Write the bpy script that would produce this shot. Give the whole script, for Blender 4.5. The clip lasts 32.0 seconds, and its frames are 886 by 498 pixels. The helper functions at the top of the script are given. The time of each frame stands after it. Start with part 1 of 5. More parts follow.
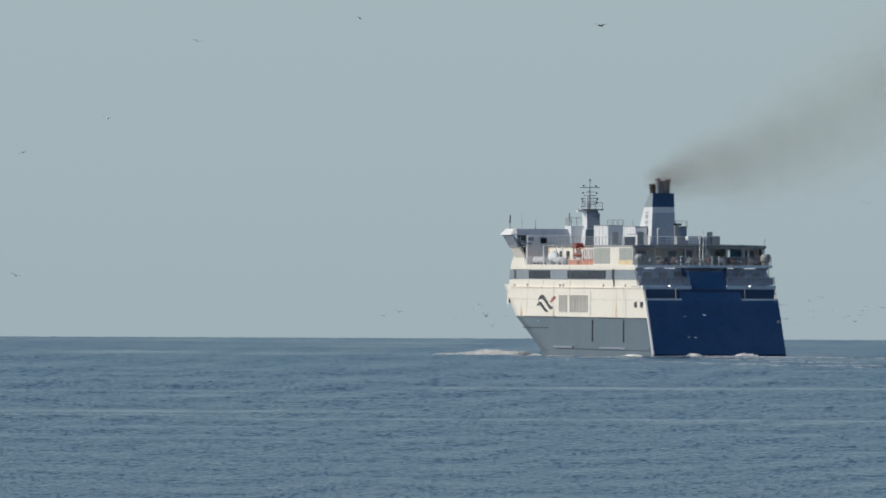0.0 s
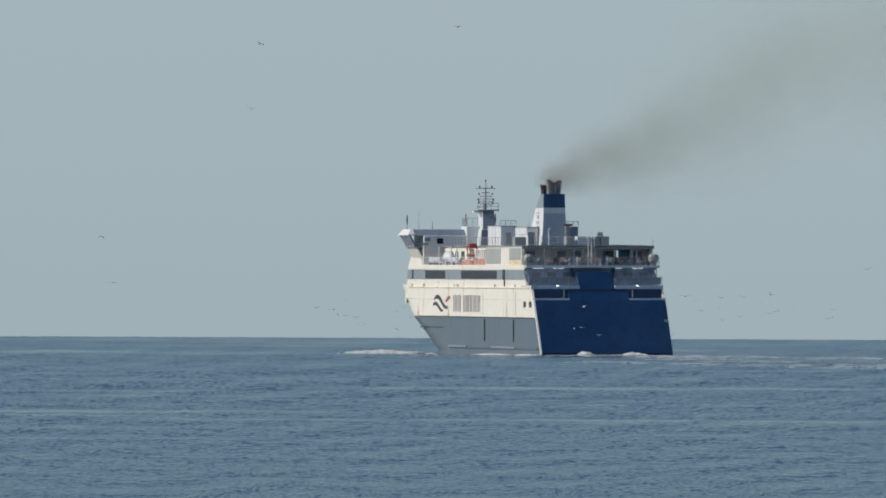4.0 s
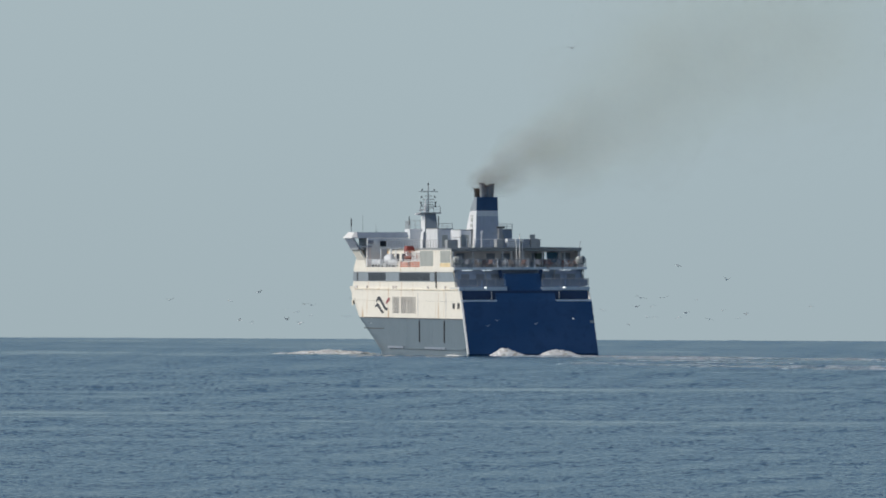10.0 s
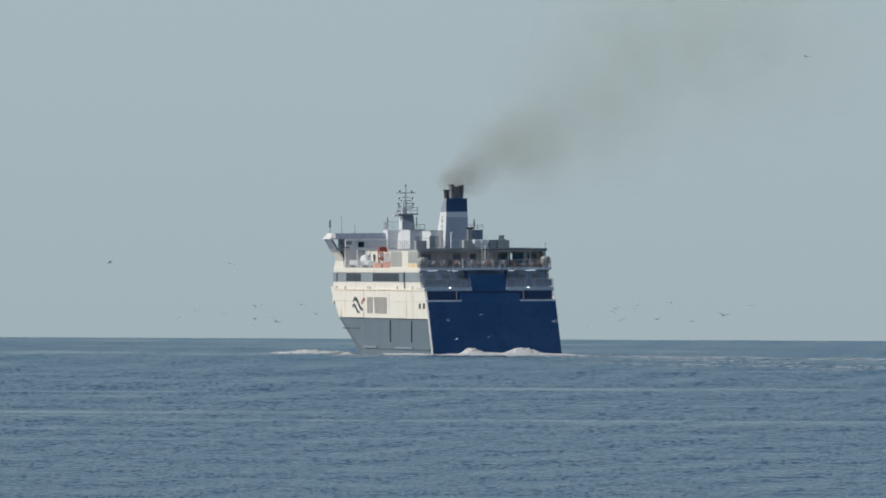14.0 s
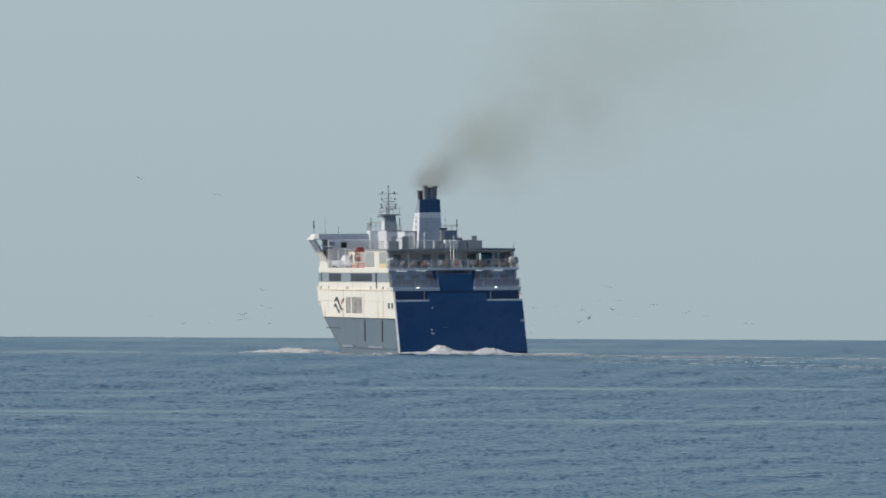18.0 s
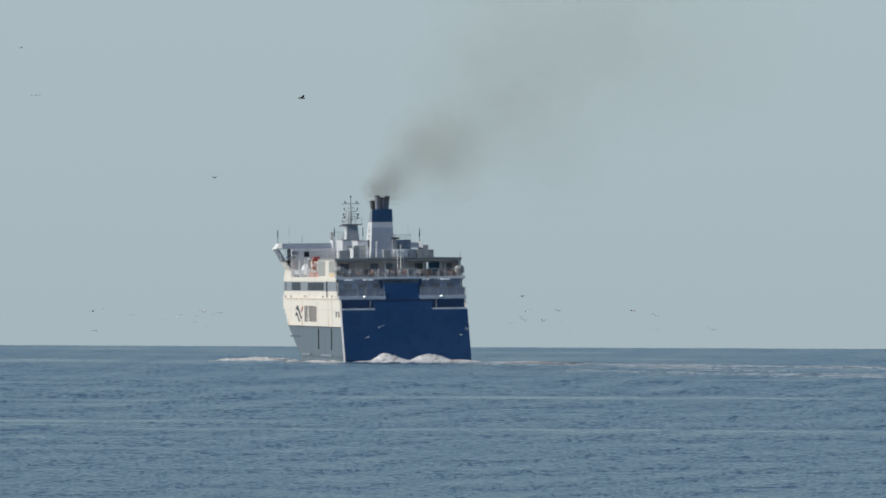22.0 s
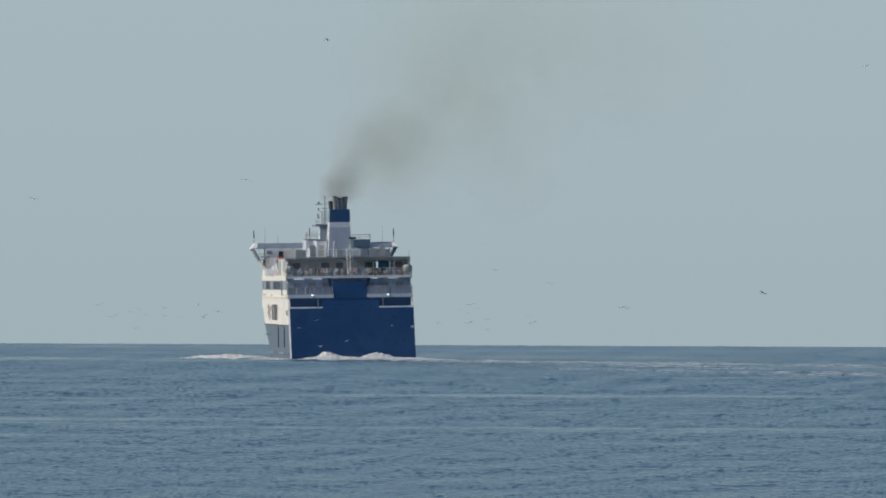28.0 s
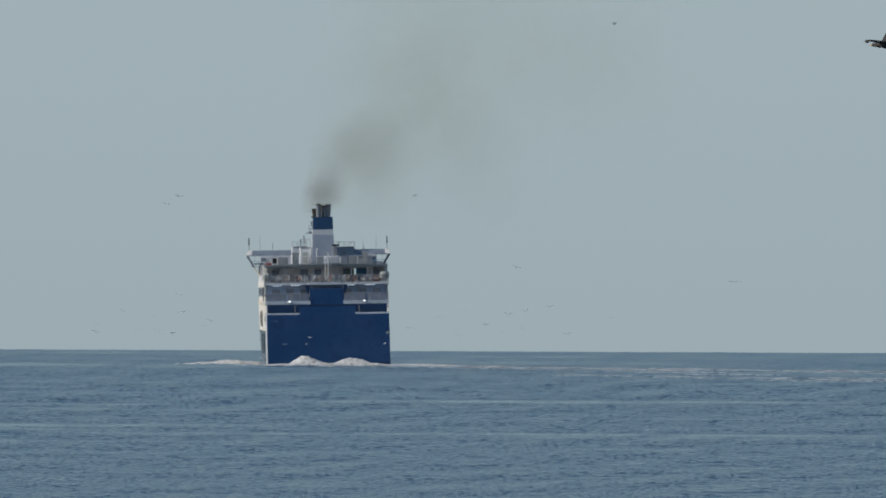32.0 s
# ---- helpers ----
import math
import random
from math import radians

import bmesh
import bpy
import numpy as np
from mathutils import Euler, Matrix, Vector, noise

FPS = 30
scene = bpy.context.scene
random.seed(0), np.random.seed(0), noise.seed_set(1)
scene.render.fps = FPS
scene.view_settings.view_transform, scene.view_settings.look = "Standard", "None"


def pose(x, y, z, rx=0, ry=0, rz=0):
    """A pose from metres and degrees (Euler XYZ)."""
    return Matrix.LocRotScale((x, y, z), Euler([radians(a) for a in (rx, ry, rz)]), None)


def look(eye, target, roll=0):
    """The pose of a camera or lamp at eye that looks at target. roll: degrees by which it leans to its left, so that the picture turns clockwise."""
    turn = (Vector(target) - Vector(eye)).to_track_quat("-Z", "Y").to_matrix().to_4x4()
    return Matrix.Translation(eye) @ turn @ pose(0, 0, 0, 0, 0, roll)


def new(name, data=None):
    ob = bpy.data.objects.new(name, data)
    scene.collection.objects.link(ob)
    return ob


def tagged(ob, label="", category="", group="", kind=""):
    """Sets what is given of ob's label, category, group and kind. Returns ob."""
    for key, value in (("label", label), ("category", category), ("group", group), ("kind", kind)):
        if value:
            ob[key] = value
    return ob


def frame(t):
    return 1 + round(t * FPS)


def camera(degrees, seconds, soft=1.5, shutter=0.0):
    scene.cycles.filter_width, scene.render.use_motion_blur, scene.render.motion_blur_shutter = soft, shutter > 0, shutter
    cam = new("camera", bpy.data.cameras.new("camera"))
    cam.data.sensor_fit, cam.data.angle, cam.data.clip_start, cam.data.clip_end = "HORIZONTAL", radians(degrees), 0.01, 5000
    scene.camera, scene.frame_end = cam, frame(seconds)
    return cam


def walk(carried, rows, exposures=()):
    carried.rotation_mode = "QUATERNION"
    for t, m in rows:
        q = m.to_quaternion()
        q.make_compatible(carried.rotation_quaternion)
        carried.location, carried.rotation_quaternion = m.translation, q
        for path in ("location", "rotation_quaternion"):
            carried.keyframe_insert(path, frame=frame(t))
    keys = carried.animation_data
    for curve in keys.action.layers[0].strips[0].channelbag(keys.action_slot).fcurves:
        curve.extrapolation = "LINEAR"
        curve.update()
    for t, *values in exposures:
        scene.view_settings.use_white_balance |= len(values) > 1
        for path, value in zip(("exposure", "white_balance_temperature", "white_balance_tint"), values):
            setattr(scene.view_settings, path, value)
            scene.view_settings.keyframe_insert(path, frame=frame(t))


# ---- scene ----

# ---- camera and its path: a long lens on the shore, panned and tilted a little by hand ----
EYE_HEIGHT = 3.98
LEAN = 0.25
cam = camera(3.522, 32.0, soft=1.8)
VIEW = [
    (0, -0.0060, 0.3092),
    (0.5, -0.0250, 0.3109),
    (1, -0.0345, 0.3079),
    (1.5, -0.0372, 0.3110),
    (2, -0.0427, 0.3127),
    (2.5, -0.1278, 0.3008),
    (3, -0.2015, 0.2991),
    (3.5, -0.2395, 0.3047),
    (4, -0.2661, 0.3083),
    (4.5, -0.2772, 0.3141),
    (6.5, -0.2459, 0.3148),
    (7, -0.2563, 0.3174),
    (7.5, -0.2750, 0.3120),
    (8, -0.2809, 0.3121),
    (8.5, -0.2821, 0.3140),
    (9, -0.2834, 0.3139),
    (9.5, -0.2831, 0.3143),
    (10, -0.2843, 0.3130),
    (10.5, -0.2848, 0.3134),
    (11, -0.2787, 0.3130),
    (11.5, -0.2610, 0.3292),
    (12, -0.2519, 0.3218),
    (12.5, -0.2741, 0.3124),
    (13, -0.2888, 0.3004),
    (13.5, -0.2559, 0.3177),
    (14, -0.2534, 0.3126),
    (14.5, -0.2350, 0.3112),
    (16.5, -0.2216, 0.3110),
    (17, -0.2208, 0.3130),
    (17.5, -0.2050, 0.2979),
    (18, -0.2234, 0.3105),
    (18.5, -0.2418, 0.3116),
    (19, -0.2261, 0.2779),
    (19.5, -0.2402, 0.2845),
    (20, -0.2745, 0.2933),
    (20.5, -0.3017, 0.3061),
    (21, -0.3116, 0.3188),
    (21.5, -0.3119, 0.3299),
    (22, -0.2963, 0.3440),
    (22.5, -0.2922, 0.3537),
    (23, -0.2868, 0.3478),
    (23.5, -0.2964, 0.3457),
    (24, -0.2974, 0.3398),
    (24.5, -0.3096, 0.3469),
    (25, -0.3047, 0.3418),
    (25.5, -0.3229, 0.3441),
    (27.5, -0.3246, 0.3321),
    (28, -0.3296, 0.3364),
    (28.5, -0.3382, 0.3450),
    (29, -0.3416, 0.3458),
    (29.5, -0.3279, 0.3507),
    (30, -0.3268, 0.3587),
    (30.5, -0.3188, 0.3641),
    (31, -0.3295, 0.3577),
    (31.5, -0.3376, 0.3670),
    (32, -0.3335, 0.3605),
]
walk(cam, [(t, pose(0, 0, EYE_HEIGHT, 90 + tilt, 0, pan) @ pose(0, 0, 0, 0, 0, LEAN)) for t, pan, tilt in VIEW],
     exposures=[(0.0, 0.0), (7.0, 0.0), (9.0, -0.02), (10.0, 0.04), (13.0, 0.03), (17.0, 0.02), (18.0, 0.10), (21.0, 0.11), (23.0, 0.09), (24.0, 0.04), (28.0, 0.03), (32.0, -0.09)])
scene.cycles.transparent_max_bounces = 200

# the ferry's way: seconds, east, north, heading to the left of north, list to starboard
COURSE = [
    (0, 37.50, 1999.65, 11.510, -0.072),
    (2, 34.45, 2010.52, 11.247, -0.165),
    (4, 31.38, 2021.64, 10.946, -0.257),
    (6, 28.31, 2033.00, 10.595, -0.348),
    (8, 25.24, 2044.60, 10.187, -0.436),
    (10, 22.19, 2056.44, 9.715, -0.522),
    (12, 19.18, 2068.53, 9.177, -0.604),
    (14, 16.23, 2080.85, 8.571, -0.682),
    (16, 13.35, 2093.42, 7.898, -0.755),
    (18, 10.57, 2106.23, 7.161, -0.823),
    (20, 7.91, 2119.28, 6.367, -0.884),
    (22, 5.38, 2132.58, 5.524, -0.938),
    (24, 3.01, 2146.12, 4.641, -0.985),
    (26, 0.81, 2159.90, 3.732, -1.023),
    (28, -1.22, 2173.93, 2.813, -1.051),
    (30, -3.05, 2188.20, 1.900, -1.070),
    (32, -4.69, 2202.72, 1.015, -1.079),
]
TRIM = 0.21
FREEBOARD = 0.365      # how far the hull's own zero level stands out of the water


def ferry_pose(t):
    row = min(range(len(COURSE) - 1), key=lambda i: abs(COURSE[i][0] + 1 - t))
    a, b = COURSE[row], COURSE[row + 1]
    f = (t - a[0]) / (b[0] - a[0])
    x, y, h, l = (a[i] + (b[i] - a[i]) * f for i in range(1, 5))
    return pose(x, y, FREEBOARD, 0, 0, h) @ pose(0, 0, 0, 0, l, 0) @ pose(0, 0, 0, TRIM, 0, 0)


# ---- daylight ----
SUN_ELEVATION, SUN_AZIMUTH = 31.0, -99.0      # degrees; azimuth from north, west negative
world = bpy.data.worlds.new("daylight")
scene.world = world
world.use_nodes = True
wn, wl = world.node_tree.nodes, world.node_tree.links
sky = wn.new("ShaderNodeTexSky")
sky.sky_type, sky.sun_disc = "NISHITA", False
sky.sun_elevation, sky.sun_rotation = radians(SUN_ELEVATION), radians(SUN_AZIMUTH)
sky.altitude, sky.air_density, sky.dust_density, sky.ozone_density = 0, 1.1, 0.3, 4.0
# sea haze: the clear sky fades into an even pale blue-grey towards the horizon
HAZE = (0.348, 0.432, 0.468)
HAZE_ABOVE = (0.374, 0.464, 0.500)
SKY_STRENGTH = 0.072
where, axes, fade, haze = (wn.new("ShaderNode" + k) for k in ("TexCoord", "SeparateXYZ", "MapRange", "Mix"))
haze.data_type = "RGBA"
veil, climb = wn.new("ShaderNodeMix"), wn.new("ShaderNodeMapRange")
veil.data_type = "RGBA"
veil.inputs[6].default_value = (*(c / SKY_STRENGTH for c in HAZE), 1)
veil.inputs[7].default_value = (*(c / SKY_STRENGTH for c in HAZE_ABOVE), 1)
climb.inputs[1].default_value, climb.inputs[2].default_value = 0.0, 0.026
wl.new(climb.outputs[0], veil.inputs[0])
wl.new(veil.outputs[2], haze.inputs[7])
fade.interpolation_type = "SMOOTHSTEP"
fade.inputs[1].default_value, fade.inputs[2].default_value = 0.01, 0.175
fade.inputs[3].default_value, fade.inputs[4].default_value = 1.0, 0.0
wl.new(where.outputs["Generated"], axes.inputs[0])
wl.new(axes.outputs[2], fade.inputs[0])
wl.new(axes.outputs[2], climb.inputs[0])
wl.new(fade.outputs[0], haze.inputs[0])
wl.new(sky.outputs[0], haze.inputs[6])
wl.new(haze.outputs[2], wn["Background"].inputs[0])
wn["Background"].inputs[1].default_value = SKY_STRENGTH
sun = new("sun", bpy.data.lights.new("sun", "SUN"))
sun.data.energy, sun.data.angle, sun.data.color = 3.2, radians(0.53), (1.0, 0.93, 0.83)
az, el = radians(SUN_AZIMUTH), radians(SUN_ELEVATION)
SUN_WAY = Vector((math.sin(az) * math.cos(el), math.cos(az) * math.cos(el), math.sin(el)))
sun.matrix_world = look(SUN_WAY * 200 + Vector((0, 2000, 0)), (0, 2000, 0))


# ---- materials ----
def nodes_of(name):
    m = bpy.data.materials.new(name)
    m.use_nodes = True
    return m, m.node_tree.nodes, m.node_tree.links


def mixed(n, l, fac, a, b, kind="MIX"):
    x = n.new("ShaderNodeMix")
    x.data_type, x.blend_type = "RGBA", kind
    for socket, value in ((x.inputs[0], fac), (x.inputs[6], a), (x.inputs[7], b)):
        if hasattr(value, "is_linked"):
            l.new(value, socket)
        else:
            socket.default_value = value if isinstance(value, (int, float)) else (*value, 1)
    return x.outputs[2]


def noise_of(n, l, scale, stretch=(1, 1, 1), detail=4.0, low=0.4, high=0.6, rough=0.55):
    tc, mp, no, mr = n.new("ShaderNodeTexCoord"), n.new("ShaderNodeMapping"), n.new("ShaderNodeTexNoise"), n.new("ShaderNodeMapRange")
    mp.inputs["Scale"].default_value = stretch
    no.inputs["Scale"].default_value, no.inputs["Detail"].default_value = scale, detail
    no.inputs["Roughness"].default_value = rough
    l.new(tc.outputs["Object"], mp.inputs[0])
    l.new(mp.outputs[0], no.inputs["Vector"])
    l.new(no.outputs[0], mr.inputs[0])
    mr.inputs[1].default_value, mr.inputs[2].default_value = low, high
    return mr.outputs[0]


def paint(name, base, rough=0.45, metal=0.0, wear=0.12, rust=0.0, bump=0.02, grain=1.3):
    """Weathered paint: broad fading, fine grime, rain streaks and, where asked for, rust runs."""
    m, n, l = nodes_of(name)
    p = n["Principled BSDF"]
    dark = tuple(c * (1 - wear * 1.6) for c in base)
    pale = tuple(min(1, c * (1 + wear * 0.5) + 0.01) for c in base)
    col = mixed(n, l, noise_of(n, l, 0.16, low=0.35, high=0.65), base, pale)
    col = mixed(n, l, noise_of(n, l, grain, low=0.52, high=0.78), col, dark)
    col = mixed(n, l, noise_of(n, l, 1.1, (1, 1, 0.07), low=0.57, high=0.80), col, dark)
    if rust:
        runs = noise_of(n, l, 0.55, (1, 1, 0.16), 6, 0.57 - 0.05 * rust, 0.68)
        spots = noise_of(n, l, 0.21, (1, 1, 0.6), 3, 0.48, 0.60)
        both = n.new("ShaderNodeMath")
        both.operation = "MULTIPLY"
        l.new(runs, both.inputs[0])
        l.new(spots, both.inputs[1])
        col = mixed(n, l, both.outputs[0], col, (0.50, 0.31, 0.13))
    l.new(col, p.inputs["Base Color"])
    p.inputs["Roughness"].default_value, p.inputs["Metallic"].default_value = rough, metal
    if bump:
        b = n.new("ShaderNodeBump")
        b.inputs["Distance"].default_value = bump
        b.inputs["Strength"].default_value = 0.5
        l.new(noise_of(n, l, 0.9, low=0.3, high=0.7), b.inputs["Height"])
        l.new(b.outputs[0], p.inputs["Normal"])
    return m


CREAM = paint("cream_white_paint", (0.80, 0.765, 0.68), 0.5, rust=0.3, wear=0.07)
RUSTY = paint("rust_stained_cream_paint", (0.76, 0.70, 0.58), 0.6, rust=2.6, wear=0.12)
WHITE = paint("white_paint", (0.70, 0.72, 0.74), 0.45, wear=0.08)
GREY = paint("grey_hull_paint", (0.116, 0.156, 0.188), 0.5, wear=0.08)
GREY_DARK = paint("dark_grey_paint", (0.055, 0.06, 0.068), 0.6)
BLUE = paint("royal_blue_paint", (0.005, 0.037, 0.112), 0.42, wear=0.16, bump=0.03, grain=0.6)
FUNNEL_BLUE = paint("funnel_blue_paint", (0.013, 0.070, 0.175), 0.45)
# Lighter white; on the stern corner and roof ends it stands for sunlight.
BRIGHT = paint("bright_white_paint", (0.84, 0.83, 0.80), 0.4, wear=0.05)
NAVY = paint("navy_blue_paint", (0.010, 0.030, 0.085), 0.5)
# Window band paint; also laid on for mast shade and sunlit funnel sides.
BAND = paint("blue_grey_band_paint", (0.25, 0.29, 0.325), 0.45)
PANEL = paint("pale_grey_panel_paint", (0.40, 0.42, 0.40), 0.55)
STEEL = paint("galvanised_steel", (0.36, 0.37, 0.38), 0.5, metal=0.3)
DECK = paint("green_grey_deck_paint", (0.55, 0.55, 0.53), 0.8)
TEAK = paint("grey_brown_deck_lining", (0.74, 0.69, 0.68), 0.7)
LINING = paint("blue_grey_deck_lining", (0.30, 0.38, 0.54), 0.7)
EDGE = paint("blue_grey_deck_edge_paint", (0.74, 0.77, 0.80), 0.5, rust=0.2)
SOOT = paint("sooty_black_metal", (0.03, 0.03, 0.033), 0.6)
RED = paint("dull_red_paint", (0.27, 0.055, 0.04), 0.5, wear=0.2)
MARK_RED = paint("faded_red_mark_paint", (0.34, 0.09, 0.09), 0.5)
ORANGE = paint("faded_orange_canvas", (0.55, 0.20, 0.11), 0.7, wear=0.2)
RUBBER = paint("black_rubber", (0.03, 0.03, 0.03), 0.8)
GREEN = paint("dull_green_canvas", (0.10, 0.14, 0.11), 0.8)
TEAL = paint("deep_teal_paint", (0.02, 0.11, 0.18), 0.5)


def glass(name, tint, rough=0.3):
    m, n, l = nodes_of(name)
    p = n["Principled BSDF"]
    l.new(mixed(n, l, noise_of(n, l, 0.7, low=0.3, high=0.7), tint, tuple(c * 1.6 for c in tint)), p.inputs["Base Color"])
    p.inputs["Roughness"].default_value, p.inputs["IOR"].default_value = rough, 1.5
    p.inputs["Specular IOR Level"].default_value = 0.03
    return m


GLASS = glass("dark_window_glass", (0.030, 0.034, 0.042))


def glow(name, colour, power):
    m, n, l = nodes_of(name)
    p = n["Principled BSDF"]
    p.inputs["Base Color"].default_value = (*colour, 1)
    p.inputs["Emission Color"].default_value = (*colour, 1)
    p.inputs["Emission Strength"].default_value = power
    return m


LAMP = glow("lit_floodlight", (0.95, 1.0, 1.0), 1.6)
# Dark tone for the shaded aft side of the white mast base.
SLATE = paint("slate_blue_shade", (0.16, 0.20, 0.25), 0.5)
SMOKED = paint("smoked_screen_panel", (0.22, 0.25, 0.31), 0.35)
PIPE = paint("heat_stained_steel", (0.24, 0.27, 0.31), 0.5)
MARK_GREY = paint("faded_mark_paint", (0.16, 0.155, 0.16), 0.5)
STAINED = paint("rust_yellowed_paint", (0.74, 0.60, 0.36), 0.6, rust=1.5, wear=0.12)
BROWN_BOAT = paint("red_brown_boat_paint", (0.22, 0.085, 0.06), 0.6)
# Slate tone for the shaded aft fascia of the bridge roof.
FASCIA = paint("slate_grey_fascia_shade", (0.21, 0.255, 0.315), 0.5)
# Blue-grey of the white funnel's shaded aft side; also the casing's base colour.
FUNNEL_GREY = paint("blue_grey_tone", (0.42, 0.47, 0.55), 0.5)
TUBE = glow("lit_deck_tube", (0.85, 0.95, 1.0), 0.75)
OPENING = glow("glowing_opening", (0.8, 0.95, 1.0), 0.3)


# ---- mesh helpers ----
def box(bm, x0, x1, y0, y1, z0, z1):
    made = bmesh.ops.create_cube(bm, size=1)["verts"]
    bmesh.ops.scale(bm, vec=(abs(x1 - x0), abs(y1 - y0), abs(z1 - z0)), verts=made)
    bmesh.ops.translate(bm, vec=((x0 + x1) / 2, (y0 + y1) / 2, (z0 + z1) / 2), verts=made)
    return made


def rounded(bm, x0, x1, y0, y1, z0, z1, r=0.06):
    made = box(bm, x0, x1, y0, y1, z0, z1)
    edges = {e for v in made for e in v.link_edges}
    bmesh.ops.bevel(bm, geom=list(edges), offset=r, segments=2, affect="EDGES", profile=0.5)


def rod(bm, a, b, r, r2=None, seg=8):
    a, b = Vector(a), Vector(b)
    turn = (b - a).to_track_quat("Z", "Y").to_matrix().to_4x4()
    bmesh.ops.create_cone(bm, cap_ends=True, segments=seg, radius1=r, radius2=r if r2 is None else r2, depth=(b - a).length,
                          matrix=Matrix.Translation((a + b) / 2) @ turn)


def ball(bm, c, r, squash=(1, 1, 1), sub=2):
    bmesh.ops.create_icosphere(bm, subdivisions=sub, radius=r, matrix=Matrix.Translation(c) @ Matrix.Diagonal((*squash, 1)))


def prism(bm, points, shift):
    """A solid between a polygon and the same polygon shifted."""
    low = [bm.verts.new(p) for p in points]
    top = [bm.verts.new(Vector(p) + Vector(shift)) for p in points]
    k = len(points)
    bm.faces.new(low[::-1]), bm.faces.new(top)
    for i in range(k):
        bm.faces.new((low[i], low[(i + 1) % k], top[(i + 1) % k], top[i]))
    bmesh.ops.recalc_face_normals(bm, faces=bm.faces[:])


def mesh_of(name, bm, material, smooth=False):
    me = bpy.data.meshes.new(name)
    bmesh.ops.recalc_face_normals(bm, faces=bm.faces[:])
    bm.to_mesh(me)
    bm.free()
    me.materials.append(material)
    if smooth:
        me.shade_smooth()
    return me


def part(name, bm, material, parent, label="", smooth=False):
    """Links a bmesh as one mesh object under a thing or a part."""
    ob = new(name, mesh_of(name, bm, material, smooth))
    ob.parent = parent
    return tagged(ob, label)


def repeat(name, me, parent, at):
    """One more object on a shared mesh."""
    ob = new(name, me)
    ob.parent = parent
    ob.matrix_basis = at
    return ob


def boxed(name, parent, material, *size, label="", r=0.0):
    bm = bmesh.new()
    if r:
        rounded(bm, *size, r)
    else:
        box(bm, *size)
    return part(name, bm, material, parent, label)


# ---- the ferry: x to starboard, y forward from the aft ledge, z up from the waterline ----
BEAM = 9.45
ferry = tagged(new("ferry"), "cream and grey car ferry with royal blue stern on open sea", "ferry")


def between(z, rows):
    for (z0, a), (z1, b) in zip(rows, rows[1:]):
        if z <= z1:
            return a + (b - a) * (z - z0) / (z1 - z0)
    return rows[-1][1]


def stern_y(z):
    return between(z, [(-3, -3.5), (0, -5.1), (7.5, 0.0), (9.4, 1.9), (12.2, 4.4), (14.9, 7.4), (16, 8.5)])


def half_beam(y, z):
    start = between(z, [(-3, 53), (0, 58.5), (5, 83.5), (9.5, 92.5), (12, 94)])
    tip = between(z, [(-3, 99), (0, 103), (5, 111), (9.5, 117), (12, 119)])
    if y <= start:
        return BEAM
    f = min(1, (y - start) / (tip - start))
    return max(0.08, BEAM * (1 - f * f))


def hull_ring(z, inset=0.0):
    tip = between(z, [(-3, 99), (0, 103), (5, 111), (9.5, 117), (12, 119)])
    y0 = stern_y(z)
    port = []
    for i in range(61):
        f = i / 60
        y = y0 + (tip - y0) * (1 - (1 - f) ** 1.7)
        port.append((-(half_beam(y, z) - inset), y, z))
    return port + [(-x, y, zz) for x, y, zz in port[::-1]]


def hull_part(name, levels, material, label):
    bm = bmesh.new()
    rings = [[bm.verts.new(p) for p in hull_ring(z)] for z in levels]
    k = len(rings[0])
    for a, b in zip(rings, rings[1:]):
        for i in range(k):
            bm.faces.new((a[i], a[(i + 1) % k], b[(i + 1) % k], b[i]))
    bm.faces.new(rings[0][::-1]), bm.faces.new(rings[-1])
    return part(name, bm, material, ferry, label)


lower_hull = hull_part("lower_hull", [-3, -1.5, 0, 1.2, 2.5, 3.8, 4.90], GREY, "grey painted lower hull")
upper_hull = hull_part("upper_hull", [4.92, 5.8, 6.6, 7.4], CREAM, "cream white upper hull with rust runs")
# sides of the mooring deck, above the aft ledge
for side in (-1, 1):
    bm = bmesh.new()
    rows = []
    for z in (7.42, 8.2, 9.0, 9.28):
        ys = [stern_y(z) + 0.15 + (92.5 - stern_y(z)) * i / 12 for i in range(13)]
        rows.append([(side * BEAM, y, z) for y in ys])
    grid = [[bm.verts.new(p) for p in r] for r in rows]
    back = [[bm.verts.new((p[0] - side * 0.3, p[1], p[2])) for p in r] for r in rows]
    for a, b in ((grid, 1), (back, -1)):
        for r0, r1 in zip(a, a[1:]):
            for i in range(12):
                bm.faces.new((r0[i], r0[i + 1], r1[i + 1], r1[i]))
    for i in range(12):
        for r in (0, -1):
            bm.faces.new((grid[r][i], grid[r][i + 1], back[r][i + 1], back[r][i]))
    for j in range(3):
        for i in (0, 12):
            bm.faces.new((grid[j][i], grid[j + 1][i], back[j + 1][i], back[j][i]))
    part("side_plating", bm, CREAM, ferry)

# forecastle with its bulwark
bm = bmesh.new()
rings = []
for z in (7.42, 8.4, 9.5):
    rings.append([bm.verts.new(p) for p in hull_ring(z) if p[1] > 88])
k = min(len(r) for r in rings)
for a, b in zip(rings, rings[1:]):
    a, b = a[(len(a) - k) // 2:][:k], b[(len(b) - k) // 2:][:k]
    for i in range(k - 1):
        bm.faces.new((a[i], a[i + 1], b[i + 1], b[i]))
bm.faces.new(rings[0])
bm.faces.new(rings[-1])
part("forecastle", bm, CREAM, ferry, "flared cream forecastle")

